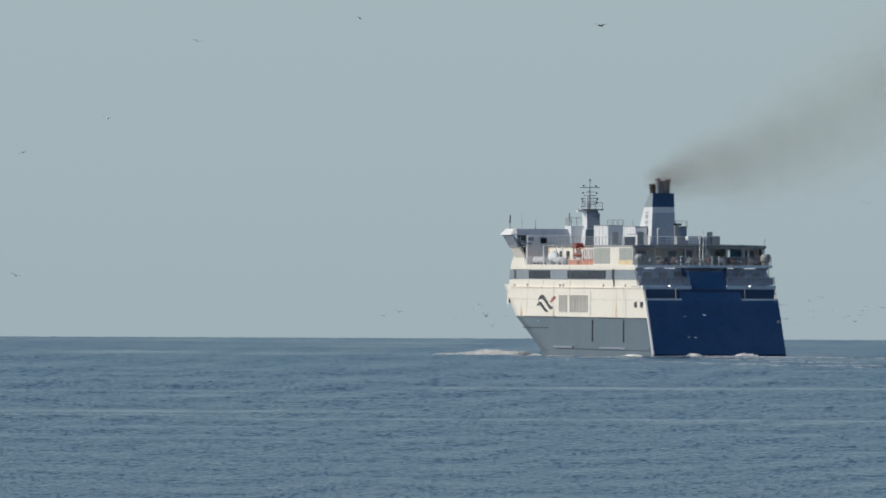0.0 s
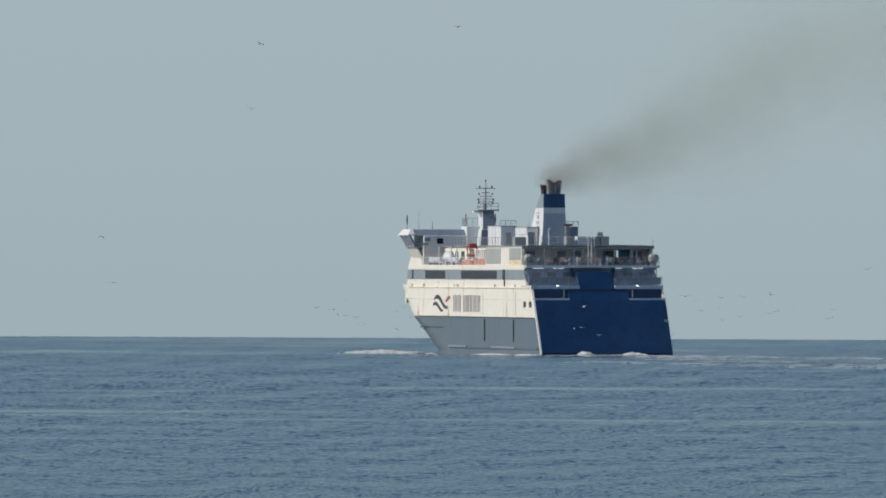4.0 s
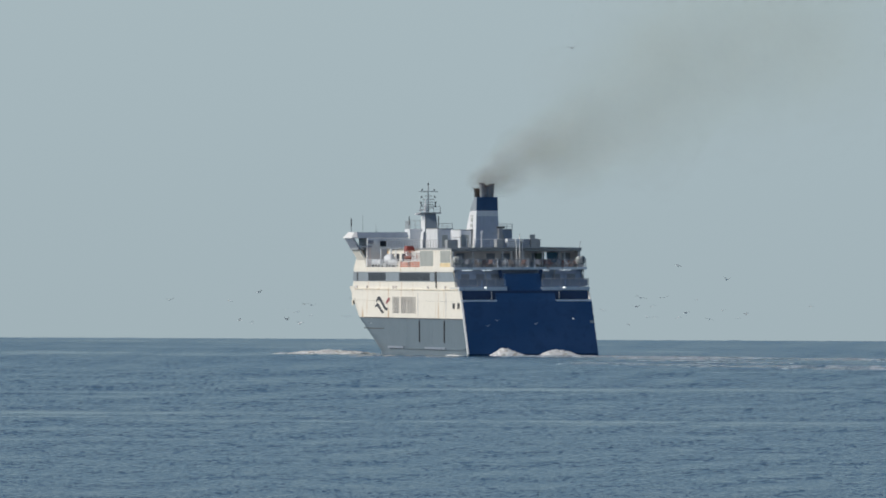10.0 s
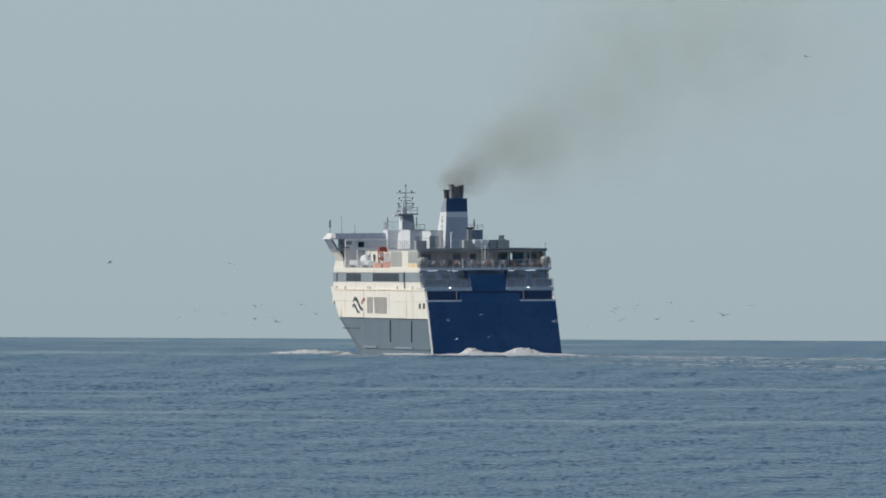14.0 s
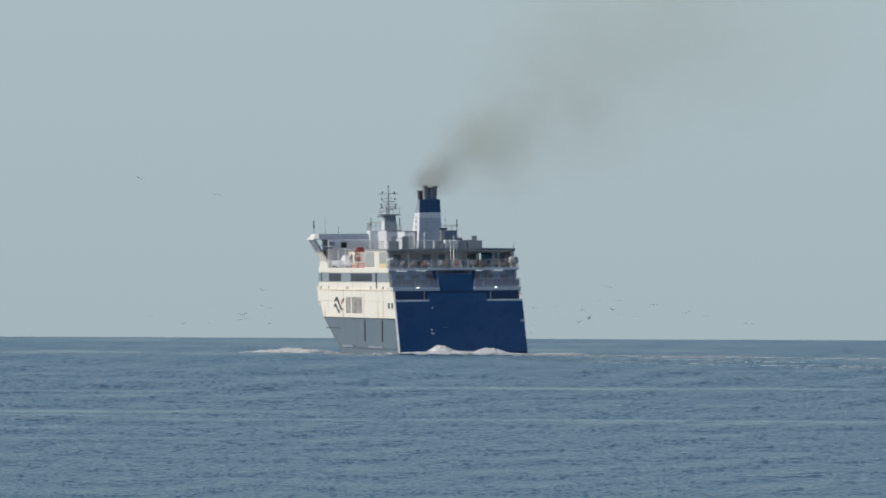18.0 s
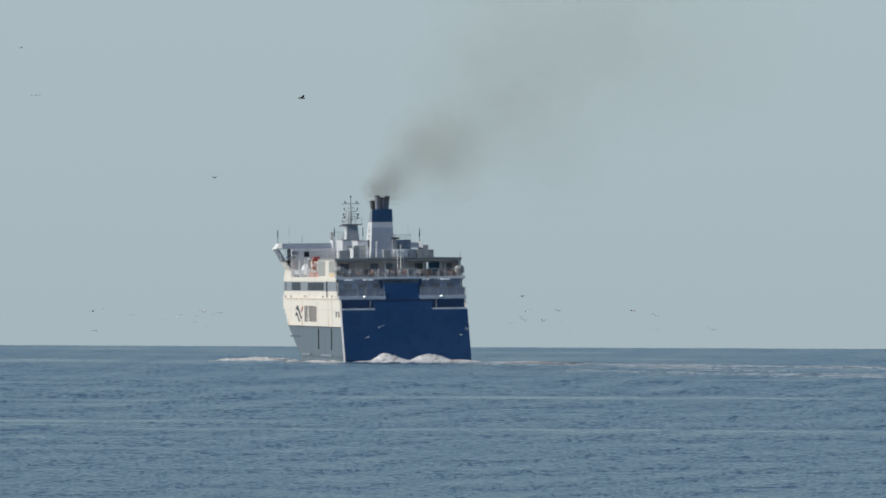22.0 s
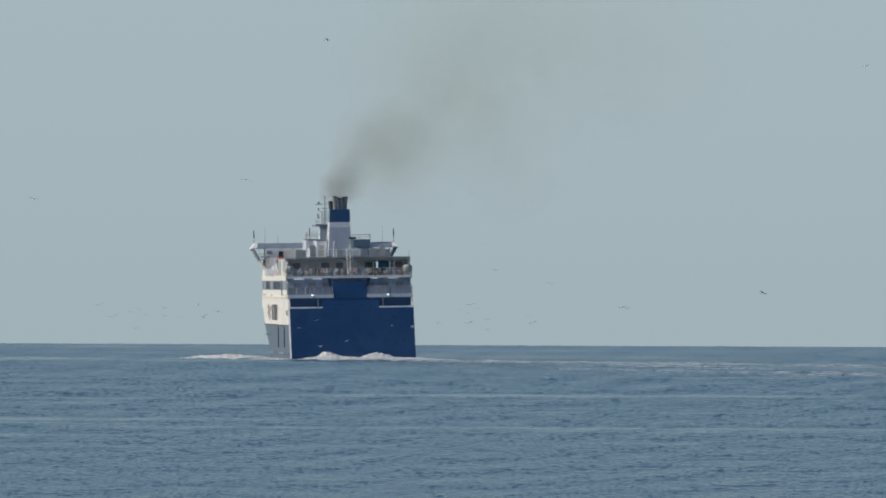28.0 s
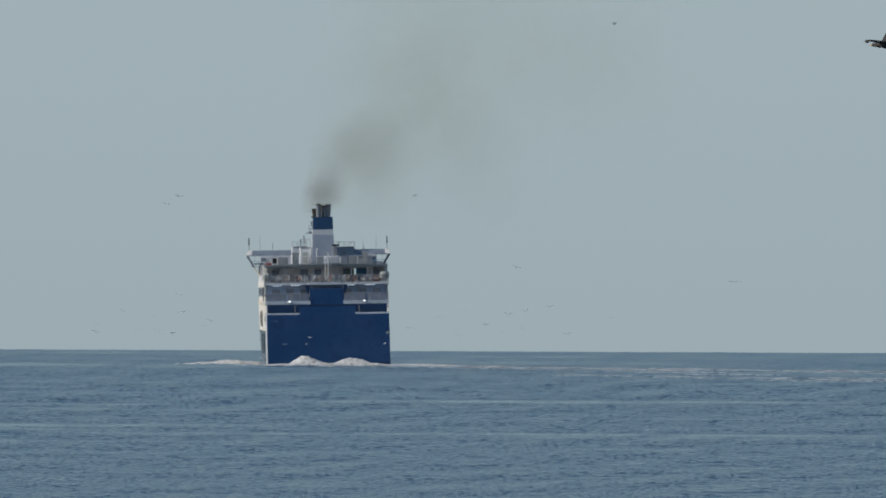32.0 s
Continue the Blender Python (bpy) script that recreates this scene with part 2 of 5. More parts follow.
for side in (-1, 1):
    bm = bmesh.new()
    for y in (95.5, 96.4, 97.3):
        x = side * half_beam(y, 7.6)
        box(bm, x - 0.05, x + side * 0.14 + 0.05, y, y + 0.9, 6.7, 8.6)
    pocket = part("anchor_pocket", bm, RUSTY, ferry, "rust-stained anchor pocket")
    x = side * (half_beam(96.4, 7.2) + 0.12)
    bm = bmesh.new()
    rod(bm, (x, 96.4, 6.9), (x, 96.4, 8.2), 0.14)
    rod(bm, (x, 95.7, 7.0), (x, 97.1, 7.0), 0.16)
    part("anchor", bm, GREY_DARK, pocket)

# rubbing strakes, knuckle line, deck edge and vertical fenders
for side in (-1, 1):
    x0, x1 = (side * BEAM, side * (BEAM + 0.16))
    boxed("rubbing_strake", ferry, GREY, x0, x1, -3.6, 60, 0.45, 0.72)
    boxed("strake_pad", ferry, SMOKED, x0, side * (BEAM + 0.26), 12, 29, 0.5, 0.8)
    boxed("strake_pad", ferry, SMOKED, x0, side * (BEAM + 0.26), 47, 60, 0.5, 0.8)
    boxed("knuckle_strip", ferry, GREY_DARK, x0, side * (BEAM + 0.1), -1.0, 82, 4.84, 4.96)
    boxed("deck_edge_strip", ferry, RUSTY, x0, side * (BEAM + 0.12), 2.6, 90, 9.02, 9.18, label="rust-stained deck edge strip")
    for y in (13.7, 34.4):
        boxed("fender_bar", ferry, GREY_DARK, x0, side * (BEAM + 0.14), y - 0.22, y + 0.22, 1.5, 4.6)
    bm = bmesh.new()
    box(bm, x0, side * (BEAM + 0.05), 65, 82, 3.25, 3.4)
    part("knuckle_strip", bm, GREY_DARK, ferry)
    # weld seams of the shell plating
    for y in (24.0, 45.5, 60.0):
        boxed("shell_seam", ferry, GREY, x0, side * (BEAM + 0.012), y, y + 0.07, 0.8, 4.9)
    for y in (12.4, 35.8):
        boxed("shell_seam", ferry, SMOKED, x0, side * (BEAM + 0.012), y, y + 0.2, 5.2, 8.6)
    # mooring ports near the stern
    for y in (1.2, 5.1):
        bm = bmesh.new()
        box(bm, x0, side * (BEAM + 0.03), y, y + 1.8, 6.4, 7.2)
        port = part("mooring_port", bm, SOOT, ferry, "dark mooring port")
        boxed("port_rim", port, CREAM, x0, side * (BEAM + 0.09), y - 0.12, y + 1.92, 6.26, 6.36)
    for y, w in ((27.0, 0.5), (54.0, 0.6), (56.4, 0.5), (88.0, 0.9), (79.0, 0.5), (12.5, 0.6)):
        boxed("fairlead", ferry, TEAK, x0, side * (BEAM + 0.15), y, y + w, 9.2, 9.62)

# company mark: wavy ribbons and a row of plain bars, on both sides
def ribbon(y0, length, z0, swing, thick, start, material, side):
    bm = bmesh.new()
    up, low = [], []
    for i in range(21):
        f = i / 20
        zz = z0 + swing * math.cos(math.pi * (start + f * (1.12 - start)))
        wide = thick * (0.25 + 0.75 * math.sin(math.pi * (0.08 + 0.84 * f)))
        y = y0 - f * length
        up.append((side * (BEAM + 0.015), y, zz + wide)), low.append((side * (BEAM + 0.015), y, zz - wide))
    prism(bm, up + low[::-1], (side * 0.02, 0, 0))
    part("mark_ribbon", bm, material, ferry)


for side in (-1, 1):
    ribbon(71.6, 10.0, 6.95, 0.78, 0.36, -0.35, GREY_DARK, side)
    ribbon(72.4, 7.4, 6.25, 0.52, 0.30, -0.35, GREY_DARK, side)
    ribbon(63.2, 3.6, 7.35, -0.30, 0.30, 0.1, MARK_RED, side)
    y = 57.2
    for wide in (1.45, 1.5, 1.45, 0, 1.35, 1.35, 1.5, 1.5, 0.5, 1.35, 1.4):
        if wide:
            bm = bmesh.new()
            x = side * (BEAM + 0.012)
            box(bm, x, x + side * 0.02, y, y - 0.44, 5.6, 8.0)
            if wide > 1:
                box(bm, x, x + side * 0.02, y - wide + 0.40, y - wide, 5.6, 8.0)
            part("mark_bar", bm, MARK_GREY, ferry)
        y -= (wide + 0.52) if wide else 1.3

# ---- stern plate, ledges and recesses ----
def raked(bm, x0, x1, zs, depth, out=0.0):
    """A plate that follows the raked stern between two widths."""
    front = [[bm.verts.new((x, stern_y(z) - out, z)) for x in (x0, x1)] for z in zs]
    rear = [[bm.verts.new((x, stern_y(z) + depth, z)) for x in (x0, x1)] for z in zs]
    for (a, b), (c, d) in ((r0, r1) for s in (front, rear) for r0, r1 in zip(s, s[1:])):
        bm.faces.new((a, b, d, c))
    for i in range(len(zs) - 1):
        for k in (0, 1):
            bm.faces.new((front[i][k], front[i + 1][k], rear[i + 1][k], rear[i][k]))
    for i in (0, -1):
        bm.faces.new((front[i][0], front[i][1], rear[i][1], rear[i][0]))


bm = bmesh.new()
raked(bm, -9.26, 9.46, (-1.2, 0, 2.5, 5.06, 7.4), 0.1, 0.12)
stern_plate = part("stern_plate", bm, BLUE, ferry, "royal blue raked stern plating")
# Port plate end as a strip, sunlight put into its brighter white.
bm = bmesh.new()
raked(bm, -9.47, -9.25, (-0.8, 0, 2.5, 5.06, 7.5), 0.3, 0.16)
part("stern_corner_strip", bm, BRIGHT, ferry, "white stern corner edge brightened as if sunlit")
bm = bmesh.new()
raked(bm, -4.3, 4.3, (7.4, 8.2, 8.98), 0.9, 0.12)
part("ramp_housing", bm, BLUE, ferry)
bm = bmesh.new()
raked(bm, -2.52, 2.58, (8.98, 9.4, 10.4, 11.4), 1.3, 0.12)
part("ramp_head", bm, BLUE, ferry)
# white step on the starboard quarter and small fittings on the stern
boxed("quarter_fitting", ferry, STEEL, 8.9, 9.35, stern_y(4.4) - 0.2, stern_y(4.4) + 0.2, 4.3, 4.7)
boxed("mooring_back_wall", ferry, BLUE, -9.15, 9.15, 1.0, 1.2, 7.47, 8.97)
boxed("mooring_deck", ferry, NAVY, -9.15, 9.15, 0.3, 30, 7.40, 7.46)
for s in (-1, 1):
    a, b = sorted((s * 4.25, s * 9.47))
    boxed("aft_ledge", ferry, EDGE, a, b, -0.06, 0.5, 7.42, 7.68, label="blue-grey aft ledge")
    a, b = sorted((s * 2.5, s * 9.47))
    boxed("deck_fascia", ferry, EDGE, a, b, 1.45, 2.2, 8.98, 9.5, label="blue-grey deck edge with a floodlight")
    boxed("aft_deck", ferry, DECK, a, b, 2.2, 9.0, 9.2, 9.46)
    boxed("ledge_post", ferry, STEEL, s * 4.9 - 0.05, s * 4.9 + 0.05, 0.6, 0.78, 7.66, 9.0)
    bm = bmesh.new()
    rounded(bm, s * 5.72 - 0.2, s * 5.72 + 0.2, 1.30, 1.5, 9.28, 9.54, 0.03)
    flood = part("floodlight", bm, STEEL, ferry)
    boxed("lit_lens", flood, LAMP, s * 5.72 - 0.15, s * 5.72 + 0.15, 1.27, 1.30, 9.33, 9.51, label="bright lit lens")
boxed("upper_deck_fascia", ferry, EDGE, -9.6, 9.6, 4.35, 5.2, 11.95, 12.32, label="blue-grey upper deck edge")
boxed("upper_aft_deck", ferry, DECK, -9.4, 9.4, 5.2, 16, 12.05, 12.30)
boxed("aft_house", ferry, LINING, -9.1, 9.1, 6.5, 16, 9.46, 12.04, label="blue-grey aft lounge wall")
for s in (-1, 1):
    bm = bmesh.new()
    prism(bm, [(s * 2.5, 4.2, 9.46), (s * 2.75, 4.2, 9.46), (s * 3.25, 4.6, 11.95), (s * 2.7, 4.6, 11.95)], (0, 0.3, 0))
    part("slanted_stay", bm, BLUE, ferry, "slanted blue stay beside the ramp head")
boxed("upper_aft_house", ferry, TEAK, -9.1, 9.1, 10.4, 34, 12.32, 14.85, label="shaded grey-brown upper lounge wall")
# windows and doors in the shaded aft walls
win = None
for row, (y, z0, z1) in enumerate(((6.47, 10.5, 11.3), (10.37, 13.3, 14.3))):
    bm = bmesh.new()
    box(bm, -0.6, 0.6, -0.02, 0.02, z0, z1)
    me = mesh_of("aft_window", bm, SMOKED)
    for k in range(8):
        x = -7.7 + k * 2.2
        if (row == 0 and abs(x) < 2.6) or (row == 1 and k in (1, 4, 6)):
            continue
        repeat("aft_window", me, ferry, pose(x, y, 0))
# side screens at both ends of the aft decks
for s in (-1, 1):
    a, b = sorted((s * 9.15, s * 9.42))
    bm = bmesh.new()
    prism(bm, [(a, 5.0, 9.46), (a, 9.0, 9.46), (a, 9.0, 12.0), (a, 7.3, 12.0), (a, 6.4, 10.6)], (b - a, 0, 0))
    part("side_screen", bm, CREAM if s < 0 else WHITE, ferry)
    bm = bmesh.new()
    prism(bm, [(a, 8.0, 12.3), (a, 34.2, 12.3), (a, 34.2, 14.9), (a, 8.4, 14.9)], (b - a, 0, 0))
    part("upper_side_wall", bm, CREAM, ferry, "cream side wall with rust runs")
    x = s * 9.42
    for y0, y1, z0 in ((23.2, 33.8, 12.5), (8.9, 16.9, 13.0)):
        panel = boxed("ventilation_panel", ferry, PANEL, *sorted((x, x + s * 0.04)), y0, y1, z0, 14.72, label="pale grey louvred panel")
        for k in range(9):
            z = z0 + 0.1 + k * (14.6 - z0) / 9
            boxed("louvre", panel, PANEL, *sorted((x + s * 0.04, x + s * 0.09)), y0 + 0.1, y1 - 0.1, z, z + 0.07)
    boxed("stained_patch", ferry, STAINED, *sorted((x, x + s * 0.02)), 8.9, 17.4, 12.34, 12.94, label="yellow rust-stained patch of side wall")
    boxed("stained_patch", ferry, STAINED, *sorted((x, x + s * 0.012)), 4.0, 13.0, 8.3, 8.95)
    # life raft canisters at the aft corners
    bm = bmesh.new()
    rod(bm, (s * 8.5, 5.6, 13.3), (s * 9.4, 5.6, 13.3), 0.56, seg=14)
    ball(bm, (s * 9.4, 5.6, 13.3), 0.56, (0.5, 1, 1))
    ball(bm, (s * 8.5, 5.6, 13.3), 0.56, (0.5, 1, 1))
    raft = part("liferaft_canister", bm, PANEL, ferry, "pale grey barrel-shaped liferaft canister", True)
    for q in (8.65, 9.2):
        bm = bmesh.new()
        rod(bm, (s * q, 5.6, 13.3), (s * (q + 0.08), 5.6, 13.3), 0.575, seg=14)
        part("strap", bm, GREY_DARK, raft)
    boxed("cradle", raft, STEEL, s * 8.9 - 0.4, s * 8.9 + 0.4, 5.3, 5.9, 12.3, 12.75)

# roof over the upper aft deck
bm = bmesh.new()
pts = []
for i in range(21):
    x = -9.5 + 19 * i / 20
    pts.append((x, 7.3 + 0.25 * (x / 9.5) ** 2, 14.86 + 0.16 * (1 - (x / 9.5) ** 2)))
prism(bm, pts + [(9.5, 34.3, 14.86), (-9.5, 34.3, 14.86)], (0, 0, 0.2))
part("aft_roof", bm, STEEL, ferry, "thin grey roof over the aft sun deck")
boxed("roof_edge", ferry, STEEL, -9.45, 9.45, 7.7, 7.9, 14.62, 14.86)

# posts under the roof and on the lower aft deck
bm = bmesh.new()
box(bm, -0.07, 0.07, -0.07, 0.07, 12.3, 14.85)
post_mesh = mesh_of("roof_post", bm, WHITE)
for x in (-9.1, -6.2, -1.9, -0.6, 1.2, 3.9, 6.4, 7.1, 9.1):
    repeat("roof_post", post_mesh, ferry, pose(x, 8.3, 0))
bm = bmesh.new()
box(bm, -0.05, 0.05, -0.05, 0.05, 9.46, 12.0)
low_post = mesh_of("deck_post", bm, STEEL)
for x in (-9.2, -5.0, 5.0, 9.2):
    repeat("deck_post", low_post, ferry, pose(x, 4.9 if abs(x) < 9 else 4.7, 0))
bm = bmesh.new()
box(bm, -0.75, 0.75, -0.08, 0.08, -0.04, 0.04)
tube_mesh = mesh_of("deck_light", bm, TUBE)
for x in (-7.6, -4.7, 3.6, 6.7):
    tagged(repeat("deck_light", tube_mesh, ferry, pose(x, 5.6, 11.88)), "lit ceiling tube")


def railing(points, height, parent, material=STEEL, rails=4, step=1.4, filled=None, label=""):
    """Top rail, lower rails and posts along a line; filled gives solid infill panels."""
    rail = None
    for k in range(rails):
        up = Vector((0, 0, height * (1 - k / rails)))
        bm = bmesh.new()
        for a, b in zip(points, points[1:]):
            rod(bm, Vector(a) + up, Vector(b) + up, 0.022 if rail else 0.04, seg=5)
        if rail:
            part("lower_rail", bm, material, rail)
        else:
            rail = part("railing", bm, material, parent, label)
    bm = bmesh.new()
    rod(bm, (0, 0, 0), (0, 0, height), 0.04, seg=5)
    me = mesh_of("rail_post", bm, material)
    for a, b in zip(points, points[1:]):
        a, b = Vector(a), Vector(b)
        count = max(1, round((b - a).length / step))
        for k in range(count + 1):
            repeat("rail_post", me, rail, Matrix.Translation(a.lerp(b, k / count)))
    if filled:
        for a, b in zip(points, points[1:]):
            a, b = Vector(a), Vector(b)
            count = max(1, round((b - a).length / (step * 2)))
            for k in range(count):
                p, q = a.lerp(b, (k + 0.04) / count), a.lerp(b, (k + 0.96) / count)
                bm = bmesh.new()
                side = Vector((0, 0, 1)).cross(q - p).normalized() * 0.02
                prism(bm, [p + Vector((0, 0, 0.1)), q + Vector((0, 0, 0.1)), q + Vector((0, 0, height - 0.1)), p + Vector((0, 0, height - 0.1))], side)
                part("infill_panel", bm, filled, rail)
    return rail


railing([(-9.5, 4.5, 12.32), (9.5, 4.5, 12.32)], 1.1, ferry, STEEL, rails=6, step=0.95, label="grey upper aft deck railing")
railing([(-9.5, 4.5, 12.32), (-9.5, 8.0, 12.32)], 1.1, ferry, WHITE)
railing([(9.5, 4.5, 12.32), (9.5, 8.0, 12.32)], 1.1, ferry, WHITE)
for s in (-1, 1):
    railing([(s * 9.4, 2.0, 9.5), (s * 2.7, 2.0, 9.5)], 1.15, ferry, STEEL, filled=SMOKED, label="dark panelled aft deck railing")
    railing([(s * 9.4, 2.0, 9.5), (s * 9.4, 5.0, 9.5)], 1.15, ferry, STEEL)

# ---- accommodation with its window band ----
bm = bmesh.new()
prof = [(8.6, 9.26), (92.6, 9.26), (91.0, 12.3), (8.6, 12.3)]
prism(bm, [(-9.38, y, z) for y, z in prof], (18.76, 0, 0))
part("accommodation_block", bm, CREAM, ferry, "cream accommodation deck")
for s in (-1, 1):
    x = s * 9.38
    xo = s * 9.44
    bm = bmesh.new()
    prism(bm, [(x, 5.4, 10.26), (x, 92.3, 10.26), (x, 91.7, 11.62), (x, 7.2, 11.62)], (s * 0.06, 0, 0))
    band = part("window_band", bm, BAND, ferry, "blue-grey painted window band")
    bm = bmesh.new()
    box(bm, -0.02, 0.02, -0.98, 0.98, 10.36, 11.52)
    me = mesh_of("window_pane", bm, GLASS)
    for y0, y1, k in ((63.4, 78.5, 7), (25.8, 51.8, 12)):
        step = (y1 - y0) / k
        for i in range(k):
            repeat("window_pane", me, band, pose(xo, y0 + step * (i + 0.5), 0))
    for y in (21.3, 88.0):
        boxed("band_door", band, GREY_DARK, *sorted((xo, xo + s * 0.03)), y - 0.6, y + 0.6, 10.3, 11.6)
    boxed("downpipe", ferry, GREY_DARK, *sorted((xo, xo + s * 0.12)), 20.2, 20.45, 9.3, 11.7)
    boxed("promenade_edge", ferry, CREAM, *sorted((s * 9.36, s * 9.52)), 6.0, 90.8, 11.66, 12.36, label="cream promenade deck edge")
    # front screens beside the bridge
    bm = bmesh.new()
    prism(bm, [(s * 9.2, 80.9, 12.3), (s * 9.2, 91.0, 12.3), (s * 9.2, 87.2, 15.0), (s * 9.2, 83.0, 15.0)], (s * 0.25, 0, 0))
    part("front_screen", bm, CREAM, ferry)
    railing([(s * 9.4, 34.4, 12.32), (s * 9.4, 80.5, 12.32)], 1.1, ferry, WHITE, step=2.4, label="white promenade railing")
boxed("promenade_deck", ferry, DECK, -9.35, 9.35, 16.2, 90.5, 12.28, 12.33)

TEAK_RED = paint("red_brown_door_paint", (0.24, 0.12, 0.09), 0.6)
# ---- promenade houses, lifeboats and rafts ----
boxed("promenade_house", ferry, CREAM, -6.4, 6.4, 34.3, 79.5, 12.33, 15.0, label="cream promenade deckhouse")
boxed("house_roof", ferry, STEEL, -6.8, 6.8, 34.3, 79.5, 15.0, 15.12)
for s in (-1, 1):
    for k in range(6):
        y = 35.0 + k * 1.75
        boxed("house_door", ferry, TEAK_RED, *sorted((s * 6.4, s * 6.44)), y, y + 0.85, 12.5, 14.5)
    for y in (60.0, 64.5, 69.0, 73.5):
        boxed("house_window", ferry, GLASS, *sorted((s * 6.4, s * 6.44)), y, y + 2.2, 13.2, 14.3)
    # rescue boat in its davit
    boat = new("rescue_boat")
    boat.parent = ferry
    bm = bmesh.new()
    ball(bm, (s * 8.25, 50.0, 13.75), 1.0, (0.62, 2.3, 0.5), 3)
    bmesh.ops.bisect_plane(bm, geom=bm.verts[:] + bm.edges[:] + bm.faces[:], plane_co=(0, 0, 13.95), plane_no=(0, 0, 1), clear_outer=True)
    bmesh.ops.holes_fill(bm, edges=bm.edges[:])
    part("boat_hull", bm, BROWN_BOAT, boat, "dull red-brown rescue boat hull", True)
    bm = bmesh.new()
    prism(bm, [(s * 7.75, 49.2, 13.95), (s * 8.75, 49.2, 13.95), (s * 8.45, 49.6, 14.6), (s * 8.15, 49.6, 14.6)], (0, 2.0, 0))
    part("boat_canopy", bm, WHITE, boat)
    if s < 0:
        bm = bmesh.new()
        prism(bm, [(-7.7, 48.4, 14.72), (-8.95, 48.4, 14.72), (-8.75, 48.7, 15.42), (-7.85, 48.7, 15.42)], (0, 2.2, 0))
        part("red_cover", bm, RED, boat, "dull red cover over the boat")
        for a, b in (((-7.8, 48.6, 14.75), (-7.75, 48.6, 12.9)), ((-8.85, 48.6, 14.75), (-8.6, 48.6, 13.5)), ((-8.85, 50.4, 14.75), (-8.6, 50.4, 12.9))):
            bm = bmesh.new()
            rod(bm, a, b, 0.07)
            part("cover_prop", bm, RED, boat)
    davit = new("davit")
    davit.parent = ferry
    for y in (48.0, 52.0):
        bm = bmesh.new()
        rod(bm, (s * 7.3, y, 12.33), (s * 7.6, y, 14.6), 0.10)
        rod(bm, (s * 7.6, y, 14.6), (s * 8.6, y, 14.55), 0.09)
        rod(bm, (s * 8.5, y, 14.55), (s * 8.45, y, 13.7), 0.04)
        part("davit_arm", bm, ORANGE, davit)
    boxed("davit_base", davit, ORANGE, s * 8.2 - 0.8, s * 8.2 + 0.8, 47.0, 53.2, 12.33, 13.05)
    # second boat, white, further forward
    bm = bmesh.new()
    ball(bm, (s * 8.2, 67.0, 13.45), 0.8, (1.0, 2.4, 1.1), 3)
    pod = part("liferaft_pod", bm, WHITE, ferry, "white domed liferaft pod", True)
    boxed("pod_cradle", pod, STEEL, s * 8.2 - 0.8, s * 8.2 + 0.8, 65.6, 68.4, 12.33, 12.8)
    for y in (60.5, 63.0, 72.4, 75.0, 77.4):
        bm = bmesh.new()
        rod(bm, (s * 8.6, y - 0.8, 13.0), (s * 8.6, y + 0.8, 13.0), 0.42, seg=12)
        can = part("raft_canister", bm, WHITE, ferry, "", True)
        boxed("canister_stand", can, GREY_DARK, s * 8.6 - 0.4, s * 8.6 + 0.4, y - 0.5, y + 0.5, 12.33, 12.7)
    for y in (57.6, 61.8, 70.6):
        bm = bmesh.new()
        rod(bm, (s * 8.9, y, 12.33), (s * 8.9, y, 15.0), 0.09)
        rod(bm, (s * 8.9, y, 15.0), (s * 7.4, y + 0.4, 15.2), 0.07)
        part("crane_post", bm, WHITE, ferry)
    boxed("deck_locker", ferry, ORANGE, *sorted((s * 7.9, s * 8.9)), 36.0, 45.5, 12.33, 13.15, r=0.08)
    for k in range(7):
        boxed("white_locker_post", ferry, BRIGHT, *sorted((s * 8.5, s * 8.62)), 36.2 + k * 1.5, 36.75 + k * 1.5, 13.2, 14.55)
    boxed("locker_rail", ferry, BRIGHT, *sorted((s * 8.46, s * 8.66)), 36.0, 46.0, 14.5, 14.62)
    railing([(s * 6.6, 34.6, 15.12), (s * 6.6, 79.0, 15.12)], 1.15, ferry, STEEL, rails=3, step=2.2)

# ---- bridge with wings ----
boxed("bridge_house", ferry, WHITE, -9.25, 9.25, 80.5, 88.0, 12.33, 16.62, r=0.1, label="white bridge house")
bm = bmesh.new()
prism(bm, [(-11.3, 81.0, 16.60), (-11.55, 84.0, 16.62), (-11.3, 88.5, 16.60), (11.3, 88.5, 16.60), (11.55, 84.0, 16.62), (11.3, 81.0, 16.60)], (0, 0, 0.12))
part("wing_deckhead", bm, WHITE, ferry)
# The roof's slate colour carries the shade on its aft slope.
bm = bmesh.new()
prof = [(80.9, 16.66), (88.9, 16.66), (87.6, 17.5), (82.2, 17.5)]
low = [(-11.5, *prof[0]), (11.5, *prof[0]), (11.5, *prof[1]), (-11.5, *prof[1])]
top = [(-10.9, *prof[3]), (10.9, *prof[3]), (10.9, *prof[2]), (-10.9, *prof[2])]
lo, hi = [bm.verts.new(p) for p in low], [bm.verts.new(p) for p in top]
bm.faces.new(lo[::-1]), bm.faces.new(hi)
for i in range(4):
    bm.faces.new((lo[i], lo[(i + 1) % 4], hi[(i + 1) % 4], hi[i]))
part("bridge_roof", bm, FASCIA, ferry, "bridge roof with sloping fascia in a slate shade tone")
